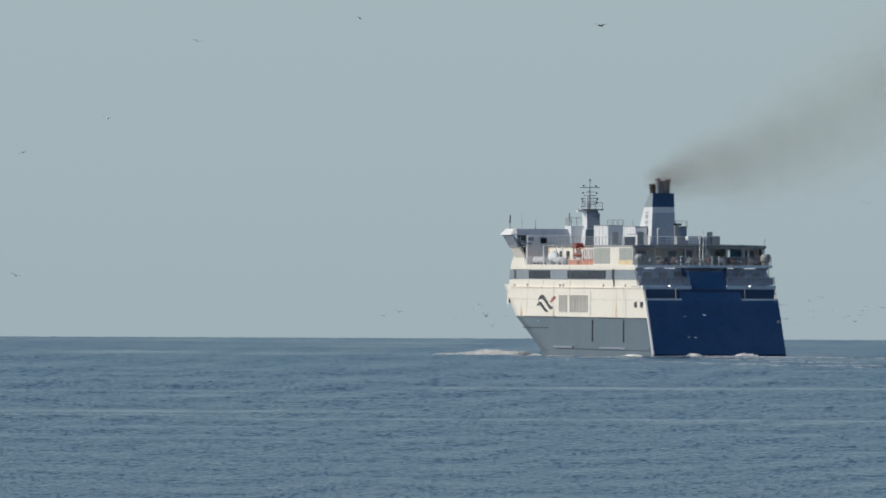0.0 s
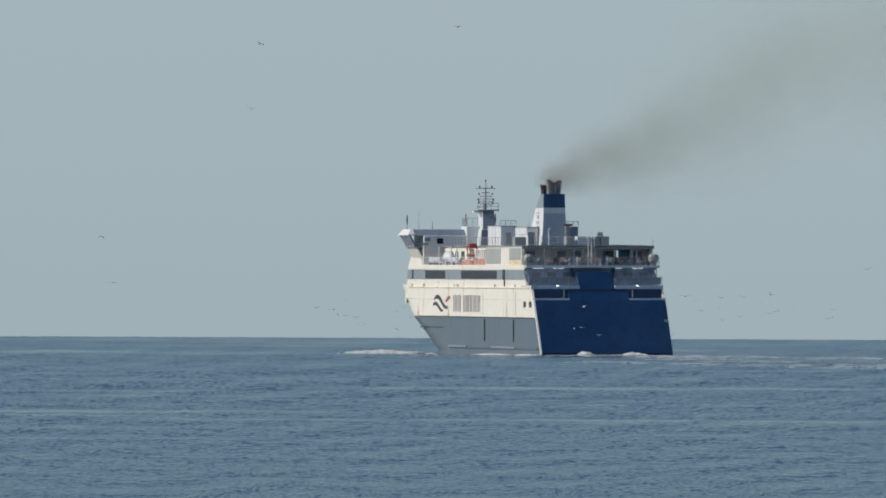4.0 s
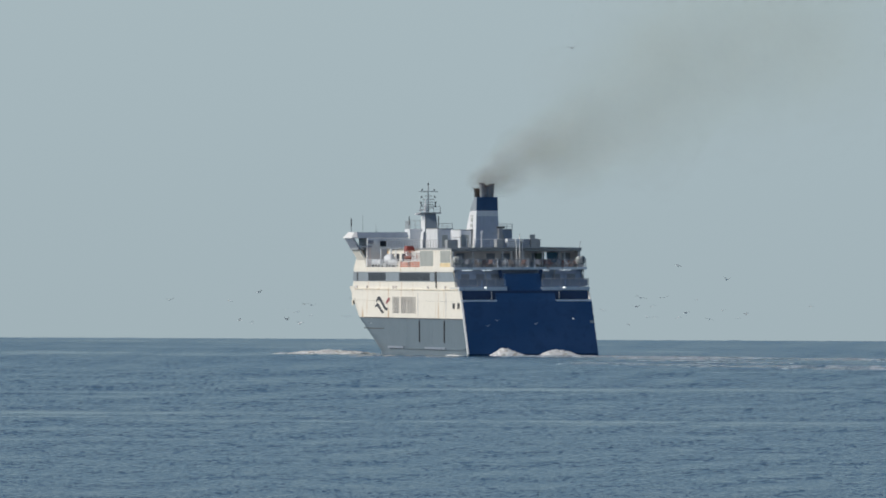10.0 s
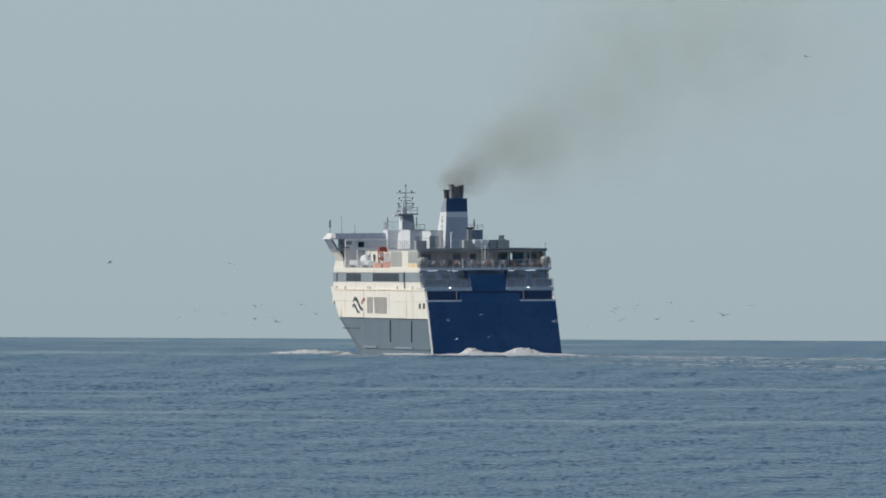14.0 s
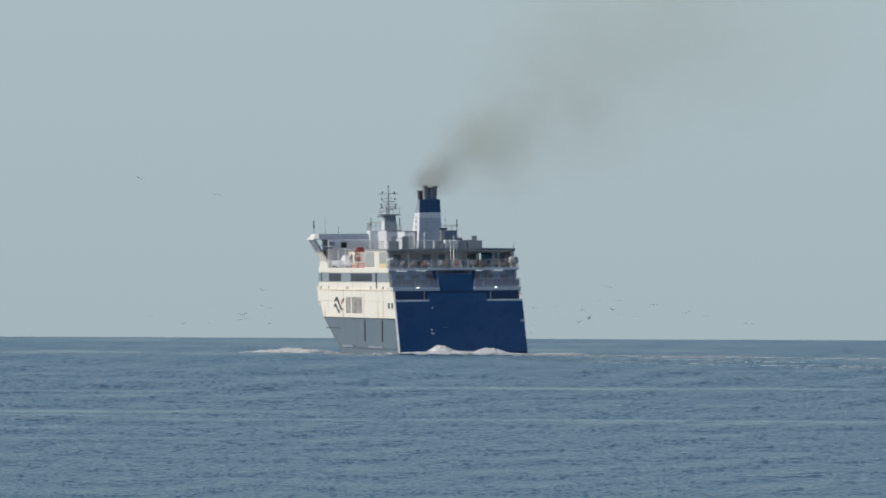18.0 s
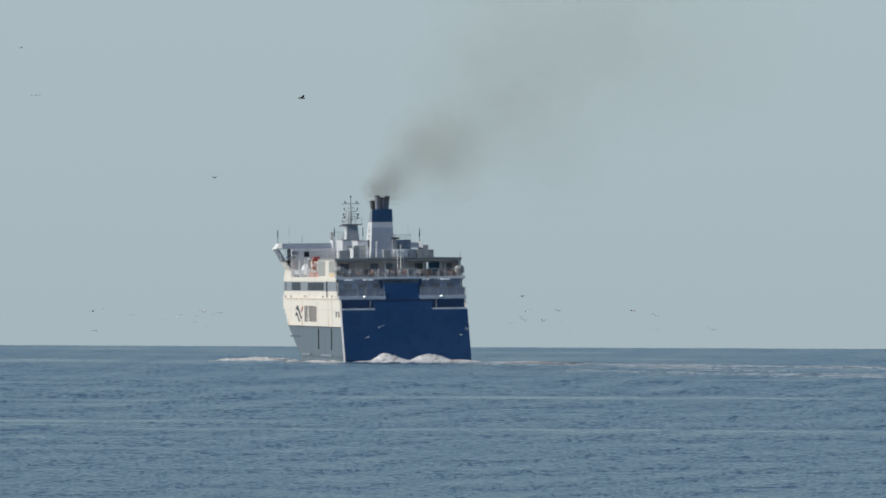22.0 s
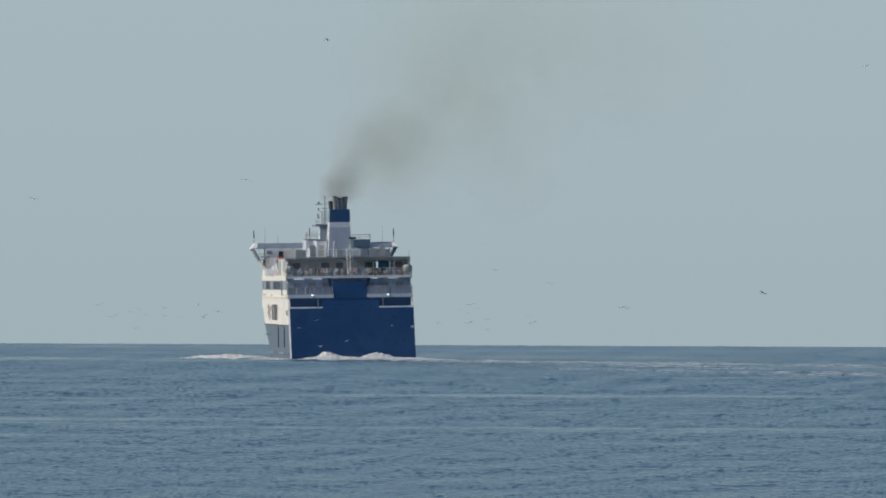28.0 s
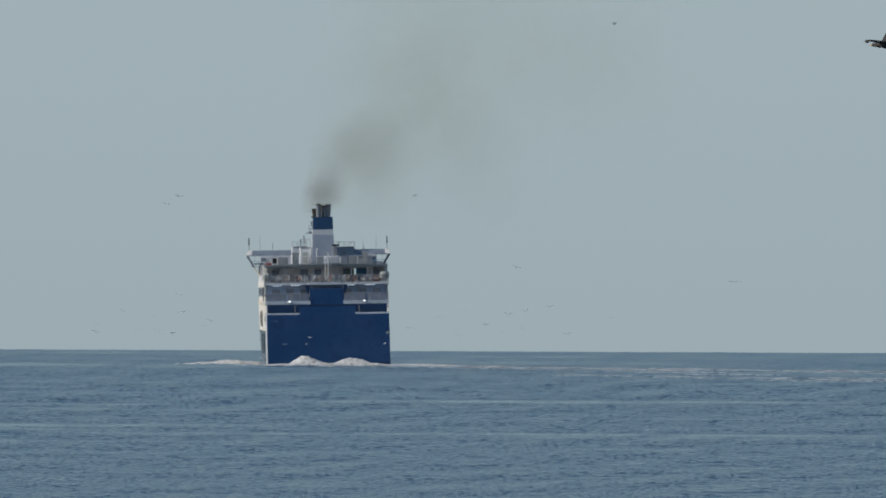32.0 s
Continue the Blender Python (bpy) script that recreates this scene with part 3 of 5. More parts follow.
# Caps over both roof ends, their sunlit look given by brighter white.
for s in (-1, 1):
    bm = bmesh.new()
    low = [(s * 11.54, 80.88, 16.64), (s * 10.6, 80.88, 16.64), (s * 10.6, 88.92, 16.64), (s * 11.54, 88.92, 16.64)]
    top = [(s * 10.92, 82.18, 17.53), (s * 10.5, 82.18, 17.53), (s * 10.5, 87.62, 17.53), (s * 10.92, 87.62, 17.53)]
    lo, hi = [bm.verts.new(p) for p in low], [bm.verts.new(p) for p in top]
    bm.faces.new(lo[::-1]), bm.faces.new(hi)
    for i in range(4):
        bm.faces.new((lo[i], lo[(i + 1) % 4], hi[(i + 1) % 4], hi[i]))
    bmesh.ops.recalc_face_normals(bm, faces=bm.faces[:])
    part("roof_end", bm, BRIGHT, ferry, "sloping end of the bridge roof in sunlit white")
for s in (-1, 1):
    bm = bmesh.new()
    prism(bm, [(s * 9.2, 81.2, 13.4), (s * 9.5, 81.2, 13.4), (s * 10.39, 81.2, 14.94), (s * 10.09, 81.2, 14.94)], (0, 6.6, 0))
    part("wing_support", bm, CREAM, ferry, "tapered bridge wing support")
    bm = bmesh.new()
    prism(bm, [(s * 10.09, 81.2, 14.95), (s * 10.39, 81.2, 14.95), (s * 11.35, 81.2, 16.6), (s * 11.05, 81.2, 16.6)], (0, 6.6, 0))
    glazing = part("wing_window", bm, SMOKED, ferry, "slanted dark side window of the bridge wing")
    for k in range(5):
        bm = bmesh.new()
        y = 81.2 + k * 1.6
        prism(bm, [(s * 10.39, y, 14.95), (s * 10.44, y, 14.95), (s * 11.40, y, 16.6), (s * 11.35, y, 16.6)], (0, 0.2, 0))
        part("window_bar", bm, WHITE, glazing)
    boxed("wing_floor", ferry, STEEL, *sorted((s * 9.2, s * 10.6)), 81.2, 87.8, 14.9, 15.05)
    boxed("wing_window_bar", ferry, STEEL, *sorted((s * 9.3, s * 10.8)), 81.1, 81.2, 15.72, 15.8)
    boxed("wing_window_bar", ferry, STEEL, *sorted((s * 10.1, s * 10.16)), 81.1, 81.2, 15.8, 16.6)
    boxed("wing_console", ferry, SMOKED, *sorted((s * 8.7, s * 10.2)), 79.8, 80.4, 15.25, 15.5)
    boxed("bridge_window", ferry, GLASS, *sorted((s * 6.4, s * 7.3)), 80.42, 80.5, 15.4, 16.2)
    boxed("bridge_window", ferry, SMOKED, *sorted((s * 8.3, s * 9.15)), 80.42, 80.5, 15.8, 16.3)
    boxed("wing_bracket", ferry, TEAK, *sorted((s * 8.7, s * 9.3)), 80.2, 80.5, 12.5, 15.2)
    for x, h, r, thick in ((10.95, 2.1, 0.05, True), (9.2, 2.6, 0.022, False), (7.2, 1.3, 0.035, False), (2.2, 2.4, 0.04, True)):
        bm = bmesh.new()
        rod(bm, (s * x, 84.5, 17.45), (s * x, 84.5, 17.45 + h), r, r * 0.6, 6)
        if thick:
            rod(bm, (s * x, 84.5, 17.45 + h * 0.45), (s * x, 84.5, 17.45 + h), r * 2.4, r * 1.6, 6)
        part("antenna", bm, GREY_DARK, ferry)
for k in range(16):
    x = -8.4 + k * 1.12
    boxed("front_window", ferry, GLASS, x - 0.48, x + 0.48, 88.0, 88.04, 15.2, 16.3)

# ---- signal mast ----
mast = new("signal_mast")
mast.parent = ferry
boxed("mast_house", mast, WHITE, -2.9, 1.4, 80.2, 84.5, 15.12, 17.95, r=0.06)
def trunk(name, low, high, label):
    """A tapered trunk between two levels: half widths and ends fore and aft."""
    bm = bmesh.new()
    (z0, a0, b0, c0, d0), (z1, a1, b1, c1, d1) = low, high
    lo = [bm.verts.new(p) for p in ((a0, c0, z0), (b0, c0, z0), (b0, d0, z0), (a0, d0, z0))]
    hi = [bm.verts.new(p) for p in ((a1, c1, z1), (b1, c1, z1), (b1, d1, z1), (a1, d1, z1))]
    bm.faces.new(hi), bm.faces.new(lo[::-1])
    for i in range(4):
        bm.faces.new((lo[i], lo[(i + 1) % 4], hi[(i + 1) % 4], hi[i]))
    part(name, bm, WHITE, mast, label)


trunk("mast_base", (15.12, -1.45, 1.65, 77.6, 82.6), (17.5, -1.2, 1.4, 78.0, 82.4), "white mast base")
trunk("mast_trunk", (17.5, -0.95, 1.1, 78.4, 82.2), (20.2, -0.8, 0.9, 79.2, 81.9), "tapered white mast trunk")
# Added sheets: shade on the mast's aft side put into colour.
bm = bmesh.new()
prism(bm, [(-1.36, 77.56, 15.2), (1.56, 77.56, 15.2), (1.33, 77.96, 17.45), (-1.13, 77.96, 17.45)], (0, -0.05, 0))
part("mast_base_shade", bm, SLATE, mast, "slate sheet for the mast base's shaded aft side")
bm = bmesh.new()
prism(bm, [(-0.88, 78.36, 17.55), (1.03, 78.36, 17.55), (0.84, 79.16, 20.18), (-0.74, 79.16, 20.18)], (0, -0.05, 0))
part("mast_trunk_shade", bm, BAND, mast, "blue-grey sheet for the mast trunk's shaded aft side")
boxed("mast_platform", mast, STEEL, -1.5, 1.6, 78.8, 82.6, 20.2, 20.4)
railing([(-1.45, 79.3, 20.4), (1.55, 79.3, 20.4)], 0.9, ferry, STEEL, rails=2, step=1.0)
railing([(-2.8, 80.4, 17.95), (-1.2, 80.4, 17.95)], 1.2, ferry, STEEL, rails=2, step=0.8)
railing([(-2.8, 80.4, 17.95), (-2.8, 84.2, 17.95)], 1.2, ferry, STEEL, rails=2, step=0.8)
boxed("radar_shelf", mast, WHITE, -2.0, -0.8, 79.4, 81.0, 20.0, 20.2)
bm = bmesh.new()
rod(bm, (0.05, 81, 20.4), (0.05, 81, 24.6), 0.11, 0.06)
part("mast_pole", bm, STEEL, mast)
bm = bmesh.new()
rod(bm, (-0.5, 80.4, 20.4), (-0.45, 80.4, 22.4), 0.17, 0.1)
part("mast_leg", bm, WHITE, mast)
for z, w in ((23.5, 1.45), (22.85, 0.6), (22.35, 0.95), (21.95, 1.3), (21.55, 1.15), (21.1, 0.8)):
    bm = bmesh.new()
    rod(bm, (0.05 - w, 81, z), (0.05 + w, 81, z), 0.055, seg=6)
    part("cross_arm", bm, PANEL, mast)
bm = bmesh.new()
rod(bm, (0, 0, -0.15), (0, 0, 0.15), 0.10, seg=8)
light_mesh = mesh_of("mast_light", bm, GREY_DARK)
for x, z in ((-0.95, 22.7), (1.05, 22.7), (-1.05, 21.8), (1.15, 21.8), (-1.0, 21.4), (1.1, 21.3), (-0.85, 23.75), (0.05, 24.6), (0.95, 23.7)):
    repeat("mast_light", light_mesh, mast, pose(x, 81, z))
bm = bmesh.new()
rod(bm, (-1.35, 81, 20.75), (0.2, 81, 20.75), 0.1)
part("radar_scanner", bm, WHITE, mast)

# ---- houses on the top deck ----
def tank(x0, x1, y0, y1, z1, material, label):
    ob = boxed("top_deck_house", ferry, material, x0, x1, y0, y1, 15.12, z1, r=0.12, label=label)
    boxed("roof_cap", ob, STEEL, x0 - 0.06, x1 + 0.06, y0 - 0.06, y1 + 0.06, z1, z1 + 0.08)
    boxed("house_hatch", ob, PANEL, (x0 + x1) / 2 - 0.4, (x0 + x1) / 2 + 0.4, y0 - 0.05, y0, 15.3, 17.0)
    for k in range(4):
        y = y0 + (y1 - y0) * (k + 0.5) / 4
        boxed("stiffener", ob, material, x0 - 0.05, x0, y - 0.05, y + 0.05, 15.3, z1 - 0.15)
    return ob


tank(-4.6, -2.3, 47.2, 56.5, 17.9, WHITE, "white top deck fan room")
tank(-3.6, -1.9, 33.5, 41.5, 17.7, WHITE, "white casing beside the funnel")
tank(1.7, 5.0, 38.5, 47.0, 17.75, FUNNEL_GREY, "blue-grey casing beside the funnel")
railing([(1.7, 38.6, 17.85), (5.0, 38.6, 17.85)], 0.7, ferry, STEEL, rails=2, step=0.9)
railing([(-4.6, 47.3, 17.98), (-2.3, 47.3, 17.98)], 0.7, ferry, STEEL, rails=2, step=0.9)
tank(-5.0, -3.9, 26.0, 32.0, 16.6, WHITE, "white ventilator box")
tank(5.2, 7.6, 30.0, 36.0, 16.2, STEEL, "grey ventilator box")
for x0, x1, y, z, material in ((2.4, 3.65, 21.5, 16.2, WHITE), (0.3, 2.2, 16.6, 16.4, WHITE), (2.5, 3.6, 16.6, 16.35, SMOKED),
                               (3.7, 4.9, 16.6, 16.4, STEEL), (-1.3, -0.3, 16.6, 16.3, STEEL), (-7.2, -5.6, 24, 16.3, STEEL)):
    unit = boxed("ventilator", ferry, material, x0, x1, y, y + 1.8, 15.06, z, r=0.06, label="boxy roof ventilator")
    for k in range(3):
        zz = 15.3 + k * 0.32
        boxed("louvre", unit, PANEL, x0 + 0.1, x1 - 0.1, y - 0.03, y, zz, zz + 0.1)
bm = bmesh.new()
rod(bm, (0.35, 7.1, 12.32), (0.35, 7.1, 17.0), 0.09, 0.06)
rod(bm, (0.35, 7.1, 13.6), (-0.15, 7.1, 12.32), 0.06)
rod(bm, (0.35, 7.1, 13.6), (0.85, 7.1, 12.32), 0.06)
part("ensign_staff", bm, BRIGHT, ferry, "white aft flagstaff")
for x in (-0.1, 0.75):
    bm = bmesh.new()
    rod(bm, (x, 7.15, 12.32), (x, 7.15, 16.1), 0.055)
    lamp_post = part("stern_lamp_post", bm, BRIGHT, ferry, "white post with a stern lamp")
    bm = bmesh.new()
    rounded(bm, x - 0.17, x + 0.17, 7.0, 7.3, 15.95, 16.35, 0.05)
    part("lamp_housing", bm, BRIGHT, lamp_post)
bm = bmesh.new()
rod(bm, (9.2, 7.8, 15.0), (9.35, 7.8, 16.0), 0.04)
part("aft_light_pole", bm, STEEL, ferry)
# sun deck clutter: benches, lockers, canvas screens
for x0, x1, y, z0, z1, material, name, label in (
        (3.2, 4.4, 9.4, 12.32, 14.3, GREEN, "canvas_screen", "green canvas wind screen"), (4.6, 6.3, 9.4, 12.6, 14.4, TEAL, "kiosk", "blue deck kiosk"),
        (-4.0, -2.6, 9.0, 12.32, 13.1, PANEL, "deck_bench", "grey deck bench"), (-8.0, -6.8, 9.0, 12.32, 13.0, PANEL, "deck_bench", "grey deck bench"),
        (6.9, 8.3, 8.8, 12.32, 13.3, ORANGE, "buoy_locker", "orange lifebuoy locker"), (1.4, 2.2, 9.2, 12.32, 13.2, WHITE, "deck_bench", "white deck bench"),
        (-1.2, -0.4, 9.2, 12.32, 13.2, WHITE, "deck_bench", "white deck bench")):
    boxed(name, ferry, material, x0, x1, y, y + 0.9, z0, z1, label=label, r=0.04)
# bolted deck seats between the railing and the lounge wall
CANVAS = [paint("%s_seat_canvas" % n, c, 0.8, wear=0.2) for n, c in (("faded_red", (0.17, 0.11, 0.10)), ("sand", (0.36, 0.30, 0.25)), ("grey", (0.26, 0.27, 0.30)), ("pale", (0.48, 0.48, 0.48)))]


def deck_seat(material):
    """A slatted seat with a leaning back on a tube frame, facing aft."""
    bm = bmesh.new()
    rounded(bm, -0.30, 0.30, -0.28, 0.30, 0.42, 0.50, 0.03)
    prism(bm, [(-0.30, 0.26, 0.50), (-0.30, 0.33, 0.50), (-0.30, 0.55, 1.08), (-0.30, 0.48, 1.08)], (0.60, 0, 0))
    for x in (-0.28, 0.28):
        rod(bm, (x, -0.25, 0), (x, -0.25, 0.66), 0.035, seg=6)
        rod(bm, (x, 0.40, 0), (x, 0.30, 0.66), 0.035, seg=6)
        rod(bm, (x, -0.27, 0.66), (x, 0.34, 0.66), 0.035, seg=6)
    return mesh_of("deck_seat", bm, material)


SEATS = [deck_seat(m) for m in CANVAS]
for k in range(24):
    x = -8.6 + 17.2 * k / 23 + 0.25 * math.sin(k * 2.7)
    repeat("deck_seat", SEATS[(k * 7 + k // 3) % 4], ferry, pose(x, 5.8 + 1.0 * (math.sin(k * 4.1) + 1), 12.30, 0, 0, 40 * math.sin(k * 1.9)))
for x in (-3.3, -2.2, 1.15, 2.1):
    boxed("rail_stanchion", ferry, BRIGHT, x - 0.08, x + 0.08, 4.62, 4.78, 12.32, 13.55)
# Opening filled with a faintly emissive strip; no lamp behind it.
boxed("kiosk_glow", ferry, OPENING, 4.35, 4.65, 9.2, 9.3, 13.3, 14.4, label="pale glowing kiosk opening")

# ---- funnel ----
funnel = new("funnel")
funnel.parent = ferry


def funnel_part(name, z0, z1, material, label):
    def ring(z):
        half = between(z, [(15, 1.82), (18, 1.66), (22.5, 1.5), (25, 1.45)])
        aft = between(z, [(15, 31.2), (22.5, 31.3)])
        front = between(z, [(15, 43.6), (16.1, 42.2), (18.0, 39.8), (20.6, 37.5), (22.4, 34.2), (22.6, 34.0)])
        pts = []
        for x, y in ((-half, aft), (-half, front - 0.8), (-half * 0.75, front - 0.1), (half * 0.75, front - 0.1), (half, front - 0.8), (half, aft)):
            pts.append((x, y, z))
        return pts
    bm = bmesh.new()
    rings = [[bm.verts.new(p) for p in ring(z0 + (z1 - z0) * i / 4)] for i in range(5)]
    for a, b in zip(rings, rings[1:]):
        for i in range(6):
            bm.faces.new((a[i], a[(i + 1) % 6], b[(i + 1) % 6], b[i]))
    bm.faces.new(rings[0][::-1]), bm.faces.new(rings[-1])
    return part(name, bm, material, funnel, label)


funnel_part("funnel_casing", 15.1, 20.5, WHITE, "white funnel casing")
# Sheet over the white casing, its aft shade held as colour.
bm = bmesh.new()
prism(bm, [(-1.80, 31.2, 15.15), (1.80, 31.2, 15.15), (1.64, 31.23, 18.0), (1.60, 31.25, 19.7), (-1.60, 31.25, 19.7), (-1.64, 31.23, 18.0)], (0, -0.06, 0))
part("funnel_back_shade", bm, FUNNEL_GREY, funnel, "blue-grey sheet for shade on the funnel's aft side")
funnel_part("funnel_band", 20.5, 22.45, FUNNEL_BLUE, "dark blue funnel band")
# Paler side sheets: sunlight on the blue band put into colour.
for s in (-1, 1):
    bm = bmesh.new()
    prism(bm, [(s * 1.56, 31.36, 20.52), (s * 1.56, 36.75, 20.52), (s * 1.51, 33.5, 22.3), (s * 1.51, 33.25, 22.43), (s * 1.51, 31.36, 22.43)], (s * 0.035, 0, 0))
    part("band_lit_side", bm, BAND, funnel, "paler side sheet with the sunlit tone of the funnel band")
for x, y, r, z, lean, material in ((-1.05, 33.3, 0.46, 23.75, -0.1, SOOT), (-0.62, 31.9, 0.36, 24.5, -0.05, PIPE), (-0.1, 32.8, 0.30, 24.25, 0.0, PIPE),
                                   (0.22, 32.0, 0.34, 24.15, 0.05, PIPE), (0.72, 32.3, 0.40, 24.4, 0.12, PIPE), (0.85, 33.2, 0.34, 24.3, 0.15, PIPE)):
    bm = bmesh.new()
    rod(bm, (x, y, 22.3), (x + lean, y, z), r, r, 14)
    pipe = part("exhaust_pipe", bm, material, funnel, "sooty exhaust pipe", False)
    bm = bmesh.new()
    rod(bm, (x + lean, y, z - 0.18), (x + lean, y, z), r + 0.05, r + 0.05, 14)
    part("pipe_rim", bm, GREY_DARK, pipe)
for s in (-1, 1):
    for k, (z0, z1, wide) in enumerate(((18.9, 19.5, 1.5), (18.1, 18.6, 1.7), (17.3, 17.9, 1.4), (19.65, 19.85, 1.9))):
        x = s * 1.70
        boxed("funnel_mark", funnel, PANEL, *sorted((s * 1.5, s * (1.75 - 0.018 * (z0 - 17) * 2))), 34.0, 34.0 + wide, z0, z1)
boxed("funnel_vent", funnel, STEEL, 1.5, 2.1, 30.6, 31.2, 15.1, 18.0, r=0.05)
boxed("vent_cowl", funnel, GREY_DARK, 1.35, 2.45, 30.5, 31.3, 17.9, 18.2, r=0.05)
railing([(-3.4, 29.8, 15.12), (2.6, 29.8, 15.12)], 1.2, ferry, WHITE, rails=3, step=1.2)
bm = bmesh.new()
rod(bm, (-1.0, 30.4, 15.1), (-1.0, 30.4, 17.3), 0.11)
rod(bm, (-1.0, 30.4, 17.3), (-1.0, 29.9, 17.5), 0.16)
part("goose_neck_vent", bm, WHITE, ferry)


# ---- the sea: one sheet to the horizon, with real waves where the lens looks ----
rng = np.random.default_rng(7)
F_LENS = 784 / math.tan(radians(3.522) / 2)


def wave_tile(n, size, swell, wind, low, high, power):
    """A periodic patch of random waves, n x n points over size metres, running mostly along wind."""
    k = np.fft.fftfreq(n, size / n) * 2 * np.pi
    kx, ky = np.meshgrid(k, k, indexing="ij")
    kk = np.hypot(kx, ky) + 1e-9
    along = (kx * math.cos(wind) + ky * math.sin(wind)) / kk
    amp = kk ** -power * np.exp(-(2 * np.pi / (kk * high)) ** 2 * 0 - (kk * low / (2 * np.pi)) ** 2) * (kk > 2 * np.pi / high) * (0.14 + 0.86 * along ** 4)
    field = np.fft.ifft2(amp * np.exp(2j * np.pi * rng.random((n, n)))).real
    return field / field.std() * swell


SEA_TILE = wave_tile(1024, 260.0, 0.006, radians(262), 0.6, 16.0, 2.2)
SEA_LONG = wave_tile(256, 900.0, 0.016, radians(255), 6.0, 70.0, 2.4)
SEA_CHOP = wave_tile(2048, 512.0, 1.0, radians(86), 0.7, 5.0, 0.8)
# calm streaks: distance from the shore, half depth, middle, half length, strength
SLICKS = [(941, 22, 17, 15, 1.0), (2164, 80, -46, 9, 1.0), (677, 9, -13, 8, 1.0), (612, 6, 8, 13, 1.0), (640, 2.5, -16, 6, 0.8), (1188, 16.6, -26, 12, 0.3),
          (1780, 42, 52, 12, 1.0), (1870, 40, 37, 8, 0.7), (820, 8.3, -10, 7, 0.3), (541, 4.8, 10, 7, 0.3), (1485, 23.8, -12, 15, 0.3), (2079, 59.4, -36, 19, 0.36), (3445, 180, 24, 50, 0.7),
          (4039, 200, -71, 50, 0.7), (2900, 110, -20, 30, 0.6), (2500, 90, 40, 22, 0.6), (737, 5.9, 14, 11, 0.48), (885, 9.5, -19, 13, 0.42), (784, 5.9, 4, 14, 0.3), (1069, 14.3, -5, 17, 0.36), (1331, 21.4, 29, 14, 0.42),
          (600, 4.2, 13, 8, 0.42), (511, 3.0, -8, 6, 0.36), (647, 3.6, 11, 6, 0.36), (570, 3.6, -7, 5, 0.24), (475, 3.0, 4, 5, 0.24)]


def tile_at(tile, size, x, y):
    n = tile.shape[0]
    u, v = (x / size * n) % n, (y / size * n) % n
    i, j = np.floor(u).astype(int), np.floor(v).astype(int)
    f, g = u - i, v - j
    i0, i1, j0, j1 = i % n, (i + 1) % n, j % n, (j + 1) % n
    return (tile[i0, j0] * (1 - f) * (1 - g) + tile[i1, j0] * f * (1 - g) + tile[i0, j1] * (1 - f) * g + tile[i1, j1] * f * g)


